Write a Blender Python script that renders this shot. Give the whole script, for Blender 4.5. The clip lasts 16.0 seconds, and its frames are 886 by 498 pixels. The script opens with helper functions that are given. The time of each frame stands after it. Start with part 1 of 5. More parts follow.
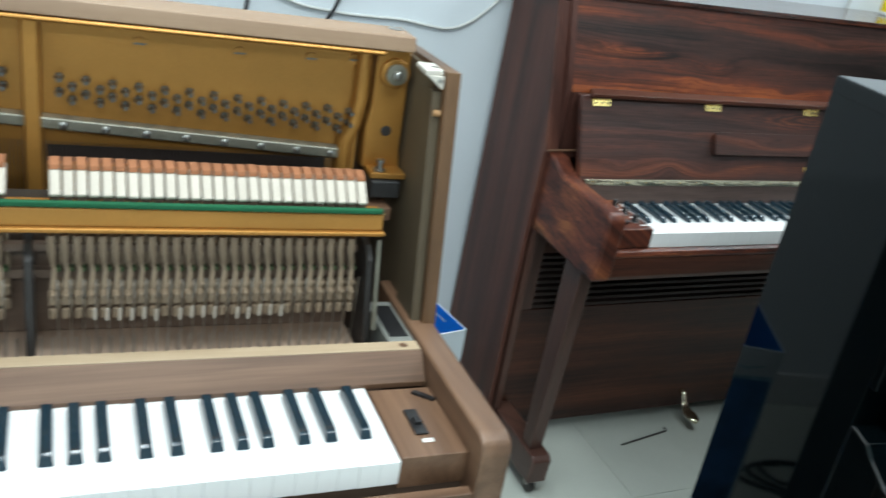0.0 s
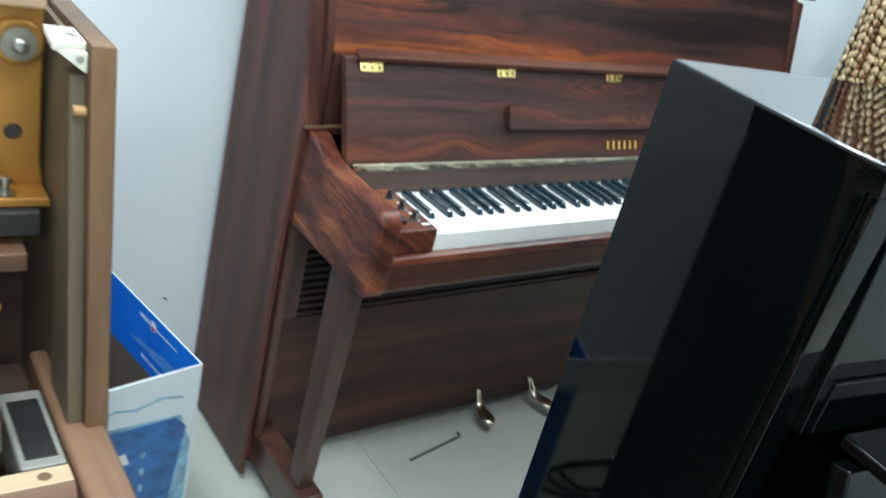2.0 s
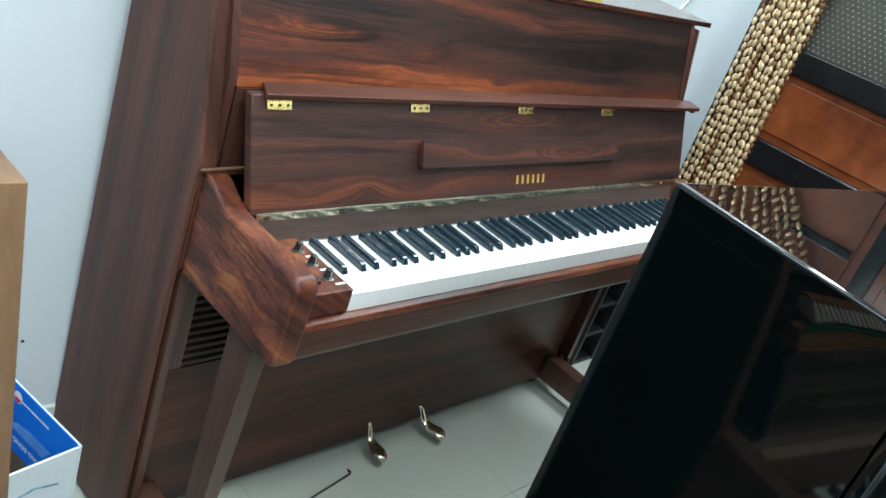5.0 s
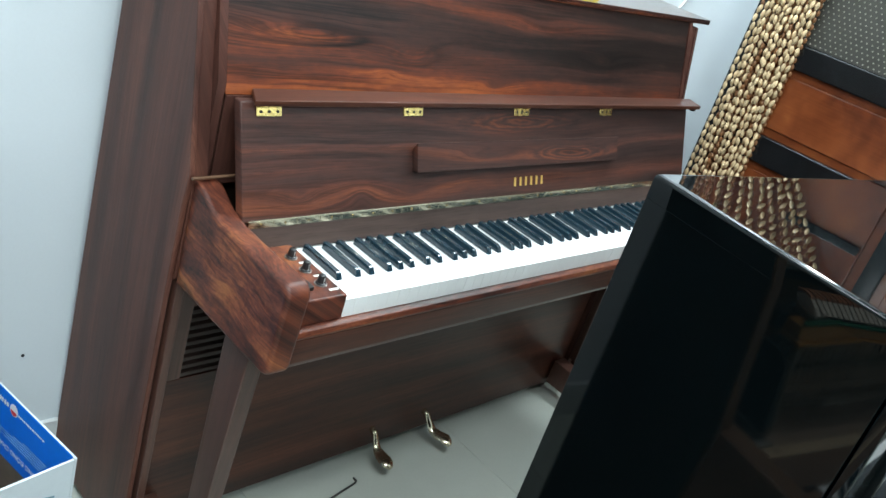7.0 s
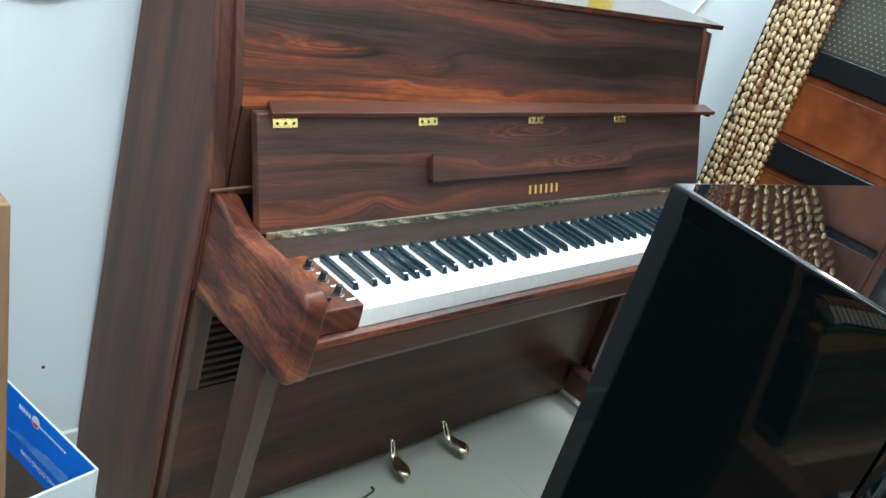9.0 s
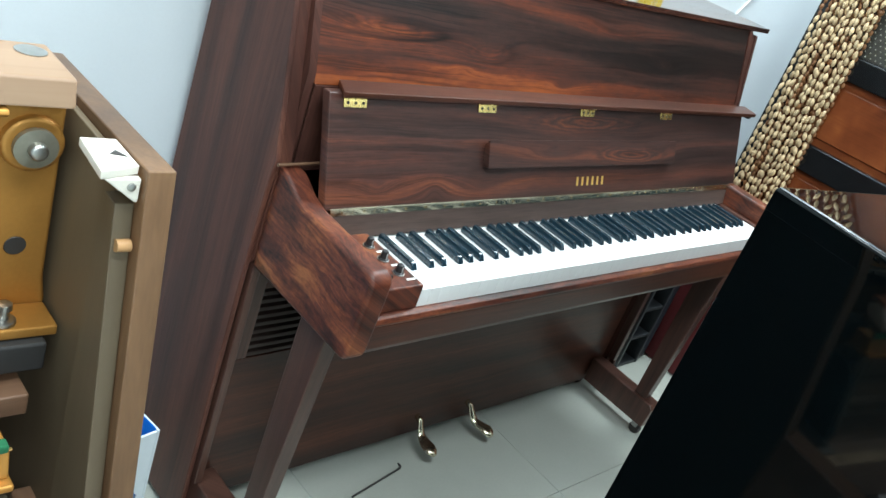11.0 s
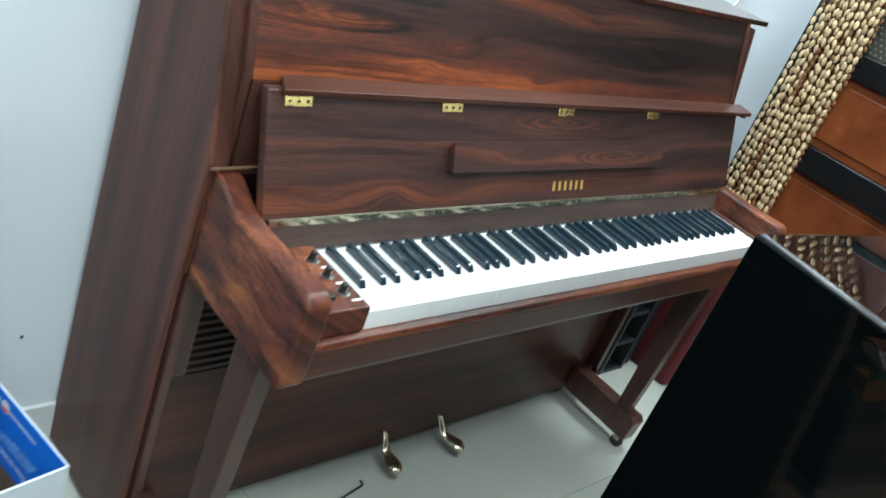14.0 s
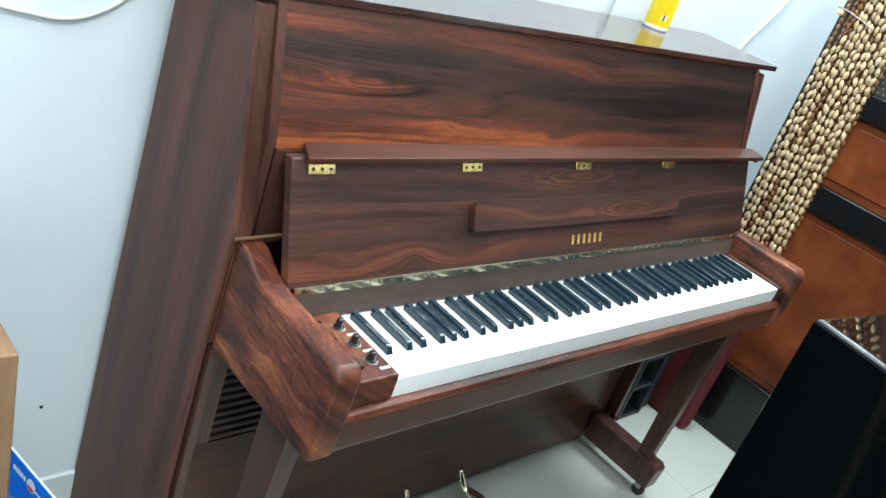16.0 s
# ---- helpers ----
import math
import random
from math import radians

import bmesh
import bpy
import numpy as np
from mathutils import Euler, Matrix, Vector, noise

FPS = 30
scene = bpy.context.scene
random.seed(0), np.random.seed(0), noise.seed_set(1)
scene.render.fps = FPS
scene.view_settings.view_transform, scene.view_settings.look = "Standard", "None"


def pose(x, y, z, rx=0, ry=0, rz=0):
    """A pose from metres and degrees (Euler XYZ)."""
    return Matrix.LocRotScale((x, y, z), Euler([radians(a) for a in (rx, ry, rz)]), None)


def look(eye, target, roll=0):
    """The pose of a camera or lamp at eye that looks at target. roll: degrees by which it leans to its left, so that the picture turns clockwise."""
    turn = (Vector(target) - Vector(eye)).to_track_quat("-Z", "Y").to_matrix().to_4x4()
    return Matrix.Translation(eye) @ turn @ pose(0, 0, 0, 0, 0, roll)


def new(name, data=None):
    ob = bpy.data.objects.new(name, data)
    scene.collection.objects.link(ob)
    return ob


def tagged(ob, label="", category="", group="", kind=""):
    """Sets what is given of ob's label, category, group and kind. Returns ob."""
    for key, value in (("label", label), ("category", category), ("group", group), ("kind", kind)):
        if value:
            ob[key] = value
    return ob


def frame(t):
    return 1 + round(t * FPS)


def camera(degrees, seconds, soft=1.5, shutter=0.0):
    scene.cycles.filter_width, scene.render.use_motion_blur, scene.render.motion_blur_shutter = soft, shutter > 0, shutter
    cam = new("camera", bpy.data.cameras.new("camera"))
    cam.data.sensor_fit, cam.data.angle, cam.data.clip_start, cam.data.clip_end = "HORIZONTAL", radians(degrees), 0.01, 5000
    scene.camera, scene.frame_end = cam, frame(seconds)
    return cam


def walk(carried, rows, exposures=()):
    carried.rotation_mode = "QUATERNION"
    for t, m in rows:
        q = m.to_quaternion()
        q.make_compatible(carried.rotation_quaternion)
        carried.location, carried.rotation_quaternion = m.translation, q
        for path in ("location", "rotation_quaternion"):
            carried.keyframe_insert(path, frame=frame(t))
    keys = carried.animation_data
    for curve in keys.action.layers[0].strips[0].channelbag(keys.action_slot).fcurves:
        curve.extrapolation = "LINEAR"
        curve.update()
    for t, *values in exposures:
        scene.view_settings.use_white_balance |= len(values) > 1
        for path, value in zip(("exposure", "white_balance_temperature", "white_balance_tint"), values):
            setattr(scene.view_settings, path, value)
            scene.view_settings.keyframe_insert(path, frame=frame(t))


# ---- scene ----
cam = camera(53.6, 16.0, shutter=0.5)
PATH = [
    (0, (-1.031, -1.394, 1.437), (-0.223, 0.241, 0.616), 9.9),
    (0.5, (-0.994, -1.392, 1.45), (-0.026, 0.169, 0.659), 10.7),
    (1, (-0.974, -1.353, 1.436), (0.065, 0.165, 0.652), 10.8),
    (1.2, (-0.938, -1.312, 1.424), (0.128, 0.188, 0.641), 11.0),
    (1.5, (-0.844, -1.206, 1.417), (0.266, 0.26, 0.629), 11.8),
    (1.7, (-0.791, -1.15, 1.422), (0.33, 0.303, 0.628), 11.9),
    (2, (-0.75, -1.056, 1.398), (0.437, 0.303, 0.536), 14.7),
    (2.2, (-0.738, -0.992, 1.387), (0.504, 0.293, 0.488), 16.1),
    (2.5, (-0.785, -0.876, 1.405), (0.565, 0.312, 0.53), 18.7),
    (2.7, (-0.799, -0.845, 1.418), (0.59, 0.307, 0.555), 19.9),
    (3, (-0.796, -0.822, 1.434), (0.617, 0.307, 0.579), 20.9),
    (3.5, (-0.793, -0.819, 1.446), (0.633, 0.3, 0.6), 21.1),
    (4, (-0.78, -0.816, 1.45), (0.649, 0.301, 0.607), 20.9),
    (6.5, (-0.711, -0.854, 1.448), (0.72, 0.268, 0.615), 18.8),
    (7, (-0.713, -0.849, 1.447), (0.703, 0.292, 0.616), 18.4),
    (7.5, (-0.711, -0.843, 1.447), (0.704, 0.299, 0.615), 18.2),
    (8, (-0.713, -0.837, 1.446), (0.703, 0.305, 0.614), 18.0),
    (8.5, (-0.711, -0.84, 1.447), (0.7, 0.308, 0.617), 17.7),
    (9, (-0.718, -0.847, 1.451), (0.678, 0.323, 0.624), 17.4),
    (9.5, (-0.748, -0.845, 1.447), (0.65, 0.327, 0.628), 17.7),
    (9.7, (-0.773, -0.84, 1.444), (0.618, 0.338, 0.622), 17.8),
    (11.8, (-0.81, -0.781, 1.428), (0.592, 0.343, 0.548), 22.3),
    (12, (-0.808, -0.778, 1.425), (0.594, 0.342, 0.542), 22.3),
    (12.5, (-0.807, -0.779, 1.422), (0.597, 0.335, 0.533), 22.3),
    (13, (-0.811, -0.777, 1.424), (0.595, 0.331, 0.531), 22.4),
    (13.5, (-0.784, -0.772, 1.422), (0.625, 0.331, 0.528), 22.5),
    (13.7, (-0.743, -0.753, 1.425), (0.664, 0.356, 0.535), 22.5),
    (14, (-0.651, -0.732, 1.439), (0.74, 0.395, 0.547), 22.2),
    (14.2, (-0.611, -0.731, 1.44), (0.776, 0.424, 0.577), 21.9),
    (14.5, (-0.608, -0.71, 1.459), (0.782, 0.437, 0.591), 22.1),
    (15, (-0.67, -0.696, 1.466), (0.722, 0.47, 0.629), 21.6),
    (15.5, (-0.674, -0.684, 1.463), (0.723, 0.487, 0.639), 21.0),
    (16, (-0.668, -0.681, 1.459), (0.728, 0.49, 0.634), 20.3),
]
walk(cam, [(t, look(eye, target, roll)) for t, eye, target, roll in PATH],
     exposures=[(0.0, -0.36), (0.5, -0.12), (1.0, 0.24), (2.0, 0.10), (2.5, 0.16), (3.0, 0.14), (9.0, 0.23), (12.5, 0.12), (14.0, 0.11), (15.0, 0.28), (16.0, 0.34)])

# ---- world and lights: a closed shop room under ceiling tubes ----
world = bpy.data.worlds.new("room_world")
scene.world = world
world.use_nodes = True
world.node_tree.nodes["Background"].inputs[0].default_value = (0.75, 0.85, 1.0, 1)
world.node_tree.nodes["Background"].inputs[1].default_value = 0.05


def area_lamp(name, eye, target, sx, sy, watts, colour):
    lamp = bpy.data.lights.new(name, "AREA")
    lamp.shape, lamp.size, lamp.size_y, lamp.energy, lamp.color = "RECTANGLE", sx, sy, watts, colour
    ob = new(name, lamp)
    ob.matrix_world = look(eye, target)
    return ob


COOL = (0.86, 0.965, 1.0)
area_lamp("tube_lamp", (1.80, 0.20, 2.76), (1.86, 0.56, 1.2), 1.2, 0.3, 64, COOL)
area_lamp("tube_lamp", (-0.95, -0.20, 2.76), (-0.95, -0.20, 0), 0.3, 1.2, 30, COOL)
area_lamp("tube_lamp", (-0.35, -1.00, 2.76), (-0.35, -1.00, 0), 1.2, 0.3, 42, COOL)
area_lamp("tube_lamp", (-1.7, -2.9, 2.76), (-1.7, -2.9, 0), 1.5, 0.3, 74, COOL)
# unseen lamp added to brighten the east wall that the black piano mirrors
area_lamp("tube_lamp", (1.75, -2.5, 2.76), (1.75, -2.5, 0), 0.3, 1.2, 26, COOL)


# ---- materials ----
def shader(name):
    m = bpy.data.materials.new(name)
    m.use_nodes = True
    nt = m.node_tree
    return m, nt, nt.nodes["Principled BSDF"]


def add(nt, kind, **values):
    n = nt.nodes.new(kind)
    for k, v in values.items():
        n.inputs[k].default_value = v
    return n


def ramp(nt, stops):
    n = nt.nodes.new("ShaderNodeValToRGB")
    e = n.color_ramp.elements
    e[0].position, e[0].color = stops[0][0], (*stops[0][1], 1)
    e[1].position, e[1].color = stops[-1][0], (*stops[-1][1], 1)
    for pos, col in stops[1:-1]:
        e.new(pos).color = (*col, 1)
    return n


def maths(nt, op, a, b):
    n = nt.nodes.new("ShaderNodeMath")
    n.operation = op
    for i, v in enumerate((a, b)):
        if isinstance(v, (int, float)):
            n.inputs[i].default_value = v
        else:
            nt.links.new(v, n.inputs[i])
    return n.outputs[0]


def plain(name, colour, rough, metal=0.0, vary=0.12, scale=6.0, fine=90.0, bump=0.15, coat=0.0, rvary=0.08, each=0.0):
    """Painted, plastic or metal surface with blotches, fine grain, uneven gloss and slight relief."""
    m, nt, b = shader(name)
    tc = add(nt, "ShaderNodeTexCoord")
    big = add(nt, "ShaderNodeTexNoise", Scale=scale, Detail=4.0, Roughness=0.6)
    small = add(nt, "ShaderNodeTexNoise", Scale=fine, Detail=3.0)
    nt.links.new(tc.outputs["Object"], big.inputs["Vector"])
    nt.links.new(tc.outputs["Object"], small.inputs["Vector"])
    f = maths(nt, "ADD", maths(nt, "MULTIPLY", big.outputs[0], 0.7), maths(nt, "MULTIPLY", small.outputs[0], 0.3))
    if each:
        info = add(nt, "ShaderNodeObjectInfo")
        f = maths(nt, "ADD", f, maths(nt, "MULTIPLY", maths(nt, "SUBTRACT", info.outputs["Random"], 0.5), each))
    lo = tuple(c * (1 - vary) for c in colour)
    hi = tuple(min(1, c * (1 + vary)) for c in colour)
    r = ramp(nt, [(0.3, lo), (0.7, hi)])
    nt.links.new(f, r.inputs[0])
    nt.links.new(r.outputs[0], b.inputs["Base Color"])
    nt.links.new(maths(nt, "ADD", rough - rvary / 2, maths(nt, "MULTIPLY", big.outputs[0], rvary)), b.inputs["Roughness"])
    b.inputs["Metallic"].default_value = metal
    if coat:
        b.inputs["Coat Weight"].default_value = coat
        b.inputs["Coat Roughness"].default_value = 0.05
    if bump:
        bp = add(nt, "ShaderNodeBump", Strength=bump, Distance=0.001)
        nt.links.new(small.outputs[0], bp.inputs["Height"])
        nt.links.new(bp.outputs[0], b.inputs["Normal"])
    return m


def grain(name, axis, stops, along=0.12, size=9.0, rings=6.0, lines=0.30, rough=0.3, coat=0.0, bump=0.1, fibre=0.12, warp=0.8, punch=1.0):
    """Wood veneer: figure stretched along one axis, growth lines, fine fibres and pores."""
    m, nt, b = shader(name)
    tc = add(nt, "ShaderNodeTexCoord")
    mp = add(nt, "ShaderNodeMapping")
    k = [1.0, 1.0, 1.0]
    k["xyz".index(axis)] = along
    mp.inputs["Scale"].default_value = k
    nt.links.new(tc.outputs["Object"], mp.inputs["Vector"])
    fig = add(nt, "ShaderNodeTexNoise", Scale=size, Detail=3.0, Roughness=0.5, Distortion=warp)
    tone = add(nt, "ShaderNodeTexNoise", Scale=size * 0.7, Detail=2.0, Roughness=0.45, Distortion=0.3)
    nt.links.new(mp.outputs[0], fig.inputs["Vector"])
    mp3 = add(nt, "ShaderNodeMapping")
    k3 = [1.0, 1.0, 1.0]
    k3["xyz".index(axis)] = along * 1.7
    mp3.inputs["Scale"].default_value = k3
    mp3.inputs["Location"].default_value = (4.1, 2.2, 7.7)
    nt.links.new(tc.outputs["Object"], mp3.inputs["Vector"])
    nt.links.new(mp3.outputs[0], tone.inputs["Vector"])
    ring = maths(nt, "PINGPONG", maths(nt, "MULTIPLY", fig.outputs[0], rings), 0.5)
    mp2 = add(nt, "ShaderNodeMapping")
    k2 = [1.0, 1.0, 1.0]
    k2["xyz".index(axis)] = 0.02
    mp2.inputs["Scale"].default_value = k2
    nt.links.new(tc.outputs["Object"], mp2.inputs["Vector"])
    fib = add(nt, "ShaderNodeTexNoise", Scale=330.0, Detail=2.0)
    nt.links.new(mp2.outputs[0], fib.inputs["Vector"])
    f = maths(nt, "ADD", maths(nt, "MULTIPLY", tone.outputs[0], 1.0 - lines * 0.5), maths(nt, "MULTIPLY", ring, lines))
    f = maths(nt, "ADD", f, maths(nt, "MULTIPLY", maths(nt, "SUBTRACT", fib.outputs[0], 0.5), fibre))
    f = maths(nt, "ADD", 0.5, maths(nt, "MULTIPLY", maths(nt, "SUBTRACT", f, 0.5), punch))
    r = ramp(nt, stops)
    nt.links.new(f, r.inputs[0])
    nt.links.new(r.outputs[0], b.inputs["Base Color"])
    nt.links.new(maths(nt, "ADD", rough - 0.06, maths(nt, "MULTIPLY", tone.outputs[0], 0.12)), b.inputs["Roughness"])
    if coat:
        b.inputs["Coat Weight"].default_value = coat
        b.inputs["Coat Roughness"].default_value = 0.12
    bp = add(nt, "ShaderNodeBump", Strength=bump, Distance=0.0006)
    nt.links.new(fib.outputs[0], bp.inputs["Height"])
    nt.links.new(bp.outputs[0], b.inputs["Normal"])
    return m


def rosewood(name, along, across, stops, lean=0.0, seed=0.0, warp=0.035, tilt=0.0, zone=1.2, fine=0.8, ink=0.6, patch=0.5, pore=0.3, glow=(), knots=(), rough=0.3, coat=0.0, spec=0.5, reach=1.0, dusk=None, rings=0.0):
    """Rosewood veneer: streaks that flow along one axis and bend round old branches, colour zones, inky lines, dark
    patches and fine pores.
    glow: (centre, half width, gain) of richer stripes; dusk: the same along the veneer, weaker light painted in as a
    darker stretch; knots: centre along and across, half sizes, pull on the streaks, dark rim; rings: strength of their
    growth rings."""
    m, nt, b = shader(name)
    tc = add(nt, "ShaderNodeTexCoord")
    sep = add(nt, "ShaderNodeSeparateXYZ")
    nt.links.new(tc.outputs["Object"], sep.inputs[0])
    third = ({"x", "y", "z"} - {along, across}).pop()
    a = sep.outputs["xyz".index(along)]
    c = maths(nt, "ADD", sep.outputs["xyz".index(across)], maths(nt, "MULTIPLY", sep.outputs["xyz".index(third)], lean))

    def cloud(ka, kc, at, extra, detail, rough_):
        v = add(nt, "ShaderNodeCombineXYZ")
        nt.links.new(maths(nt, "ADD", maths(nt, "MULTIPLY", a, ka * reach), seed + extra), v.inputs[0])
        nt.links.new(maths(nt, "MULTIPLY", at, kc), v.inputs[1])
        v.inputs[2].default_value = seed * 1.7 + extra
        n = add(nt, "ShaderNodeTexNoise", Scale=1.0, Detail=detail, Roughness=rough_)
        nt.links.new(v.outputs[0], n.inputs["Vector"])
        return n.outputs[0]

    def clamped(v):
        return maths(nt, "MINIMUM", maths(nt, "MAXIMUM", v, 0.0), 1.0)

    bend = maths(nt, "MULTIPLY", maths(nt, "SUBTRACT", cloud(1.9, 7.0, c, 0.3, 3.0, 0.55), 0.5), warp)
    flow = maths(nt, "ADD", maths(nt, "ADD", c, bend), maths(nt, "MULTIPLY", a, tilt))
    rim, heart = 0.0, 0.0
    for ka, kc, ra, rc, pull, deep in knots:
        u = maths(nt, "DIVIDE", maths(nt, "SUBTRACT", a, ka), ra)
        w = maths(nt, "DIVIDE", maths(nt, "SUBTRACT", maths(nt, "ADD", c, maths(nt, "MULTIPLY", bend, 0.5)), kc), rc)
        r2 = maths(nt, "ADD", maths(nt, "MULTIPLY", u, u), maths(nt, "MULTIPLY", w, w))
        hill = maths(nt, "DIVIDE", 1.0, maths(nt, "ADD", 1.0, r2))
        flow = maths(nt, "ADD", flow, maths(nt, "MULTIPLY", hill, pull))
        if deep:
            off = maths(nt, "SUBTRACT", r2, 1.0)
            ring = maths(nt, "DIVIDE", 1.0, maths(nt, "ADD", 1.0, maths(nt, "MULTIPLY", maths(nt, "MULTIPLY", off, off), 7.0)))
            side = clamped(maths(nt, "ADD", 0.45, maths(nt, "SUBTRACT", maths(nt, "MULTIPLY", u, 0.45), maths(nt, "MULTIPLY", w, 0.35))))
            ripple = maths(nt, "ADD", maths(nt, "MULTIPLY", hill, 30.0), maths(nt, "MULTIPLY", cloud(8.0, 30.0, c, 7.3, 4.0, 0.65), 22.0))
            ripple = maths(nt, "MULTIPLY", maths(nt, "ADD", maths(nt, "SINE", ripple, 0.0), 0.7), clamped(maths(nt, "MULTIPLY", maths(nt, "SUBTRACT", hill, 0.2), 2.0)))
            heart = maths(nt, "ADD", heart, maths(nt, "MULTIPLY", maths(nt, "MULTIPLY", hill, hill), deep * 0.34))
            heart = maths(nt, "ADD", heart, maths(nt, "MULTIPLY", ripple, rings))
            rim = maths(nt, "ADD", rim, maths(nt, "MULTIPLY", maths(nt, "MULTIPLY", ring, side), deep))
    wide = cloud(1.5, 17.0, flow, 2.1, 4.0, 0.55)
    thin = cloud(3.2, 190.0, flow, 5.4, 5.0, 0.72)
    mottle = cloud(34.0, 95.0, flow, 4.9, 3.0, 0.6)
    f = maths(nt, "ADD", 0.5, maths(nt, "ADD", maths(nt, "MULTIPLY", maths(nt, "SUBTRACT", wide, 0.5), zone), maths(nt, "MULTIPLY", maths(nt, "ADD", maths(nt, "SUBTRACT", thin, 0.5), maths(nt, "MULTIPLY", maths(nt, "SUBTRACT", mottle, 0.5), 0.45)), fine)))
    f = maths(nt, "ADD", f, heart)
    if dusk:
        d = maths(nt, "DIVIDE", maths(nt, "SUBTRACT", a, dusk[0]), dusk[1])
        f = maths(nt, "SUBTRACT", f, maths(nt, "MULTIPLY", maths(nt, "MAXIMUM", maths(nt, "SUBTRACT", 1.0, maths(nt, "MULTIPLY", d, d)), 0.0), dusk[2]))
    for centre, half, gain in glow:
        d = maths(nt, "DIVIDE", maths(nt, "SUBTRACT", flow, centre), half)
        f = maths(nt, "ADD", f, maths(nt, "MULTIPLY", maths(nt, "MAXIMUM", maths(nt, "SUBTRACT", 1.0, maths(nt, "MULTIPLY", d, d)), 0.0), gain))
    r = ramp(nt, stops)
    nt.links.new(f, r.inputs[0])
    line = clamped(maths(nt, "SUBTRACT", 1.0, maths(nt, "MULTIPLY", maths(nt, "ABSOLUTE", maths(nt, "SUBTRACT", cloud(1.3, 95.0, flow, 8.8, 3.0, 0.55), 0.5), 0.0), 15.0)))
    line = maths(nt, "MULTIPLY", line, clamped(maths(nt, "MULTIPLY", maths(nt, "SUBTRACT", cloud(1.6, 12.0, flow, 3.7, 2.0, 0.5), 0.44), 7.0)))
    blot = clamped(maths(nt, "MULTIPLY", maths(nt, "SUBTRACT", cloud(2.4, 30.0, flow, 6.2, 5.0, 0.66), 0.56), 9.0))
    dash = clamped(maths(nt, "MULTIPLY", maths(nt, "SUBTRACT", cloud(16.0, 560.0, c, 1.2, 2.0, 0.5), 0.54), 8.0))
    left = maths(nt, "MULTIPLY", maths(nt, "SUBTRACT", 1.0, maths(nt, "MULTIPLY", line, ink)), maths(nt, "SUBTRACT", 1.0, maths(nt, "MULTIPLY", blot, patch)))
    left = maths(nt, "MULTIPLY", left, maths(nt, "SUBTRACT", 1.0, maths(nt, "MULTIPLY", dash, pore)))
    left = maths(nt, "MULTIPLY", left, maths(nt, "SUBTRACT", 1.0, clamped(rim)) if knots else 1.0)
    tint = nt.nodes.new("ShaderNodeVectorMath")
    tint.operation = "SCALE"
    nt.links.new(r.outputs[0], tint.inputs[0])
    nt.links.new(left, tint.inputs["Scale"])
    nt.links.new(tint.outputs[0], b.inputs["Base Color"])
    nt.links.new(maths(nt, "ADD", rough - 0.08, maths(nt, "MULTIPLY", wide, 0.16)), b.inputs["Roughness"])
    b.inputs["Specular IOR Level"].default_value = spec
    if coat:
        b.inputs["Coat Weight"].default_value = coat
        b.inputs["Coat Roughness"].default_value = 0.14
    bp = add(nt, "ShaderNodeBump", Strength=0.12, Distance=0.0006)
    nt.links.new(dash, bp.inputs["Height"])
    nt.links.new(bp.outputs[0], b.inputs["Normal"])
    return m


ROSE = [(0.18, (0.014, 0.008, 0.007)), (0.38, (0.040, 0.017, 0.013)), (0.55, (0.068, 0.021, 0.013)), (0.70, (0.135, 0.032, 0.013)), (0.88, (0.270, 0.070, 0.019))]
ROSE_DULL = [(0.25, (0.024, 0.015, 0.014)), (0.46, (0.046, 0.022, 0.018)), (0.60, (0.070, 0.027, 0.020)), (0.74, (0.135, 0.042, 0.022)), (0.90, (0.240, 0.085, 0.034))]
ROSE_SIDE = [(0.25, (0.042, 0.018, 0.014)), (0.45, (0.070, 0.028, 0.021)), (0.60, (0.098, 0.038, 0.027)), (0.80, (0.150, 0.060, 0.039))]
ROSE_LOW = [(0.25, (0.030, 0.012, 0.009)), (0.45, (0.056, 0.020, 0.013)), (0.60, (0.080, 0.027, 0.016)), (0.80, (0.130, 0.044, 0.024))]
ROSE_RED = [(0.22, (0.022, 0.009, 0.007)), (0.42, (0.084, 0.023, 0.014)), (0.58, (0.150, 0.041, 0.020)), (0.80, (0.290, 0.100, 0.036))]
# dusk puts the dimmer light at the right end into both veneers' colour
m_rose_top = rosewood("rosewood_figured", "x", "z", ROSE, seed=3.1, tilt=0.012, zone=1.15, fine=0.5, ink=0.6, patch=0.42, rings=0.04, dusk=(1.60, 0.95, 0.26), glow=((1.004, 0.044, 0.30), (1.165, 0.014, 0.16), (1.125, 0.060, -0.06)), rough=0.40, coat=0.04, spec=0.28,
                      knots=((0.205, 1.083, 0.125, 0.015, 0.030, 0.90), (0.453, 1.065, 0.070, 0.020, 0.036, 0.45), (0.390, 1.030, 0.030, 0.010, -0.015, 0.0), (0.691, 1.012, 0.035, 0.010, 0.018, 0.0), (1.082, 1.073, 0.060, 0.013, 0.026, 0.40), (0.860, 1.130, 0.150, 0.022, 0.022, 0.0)))
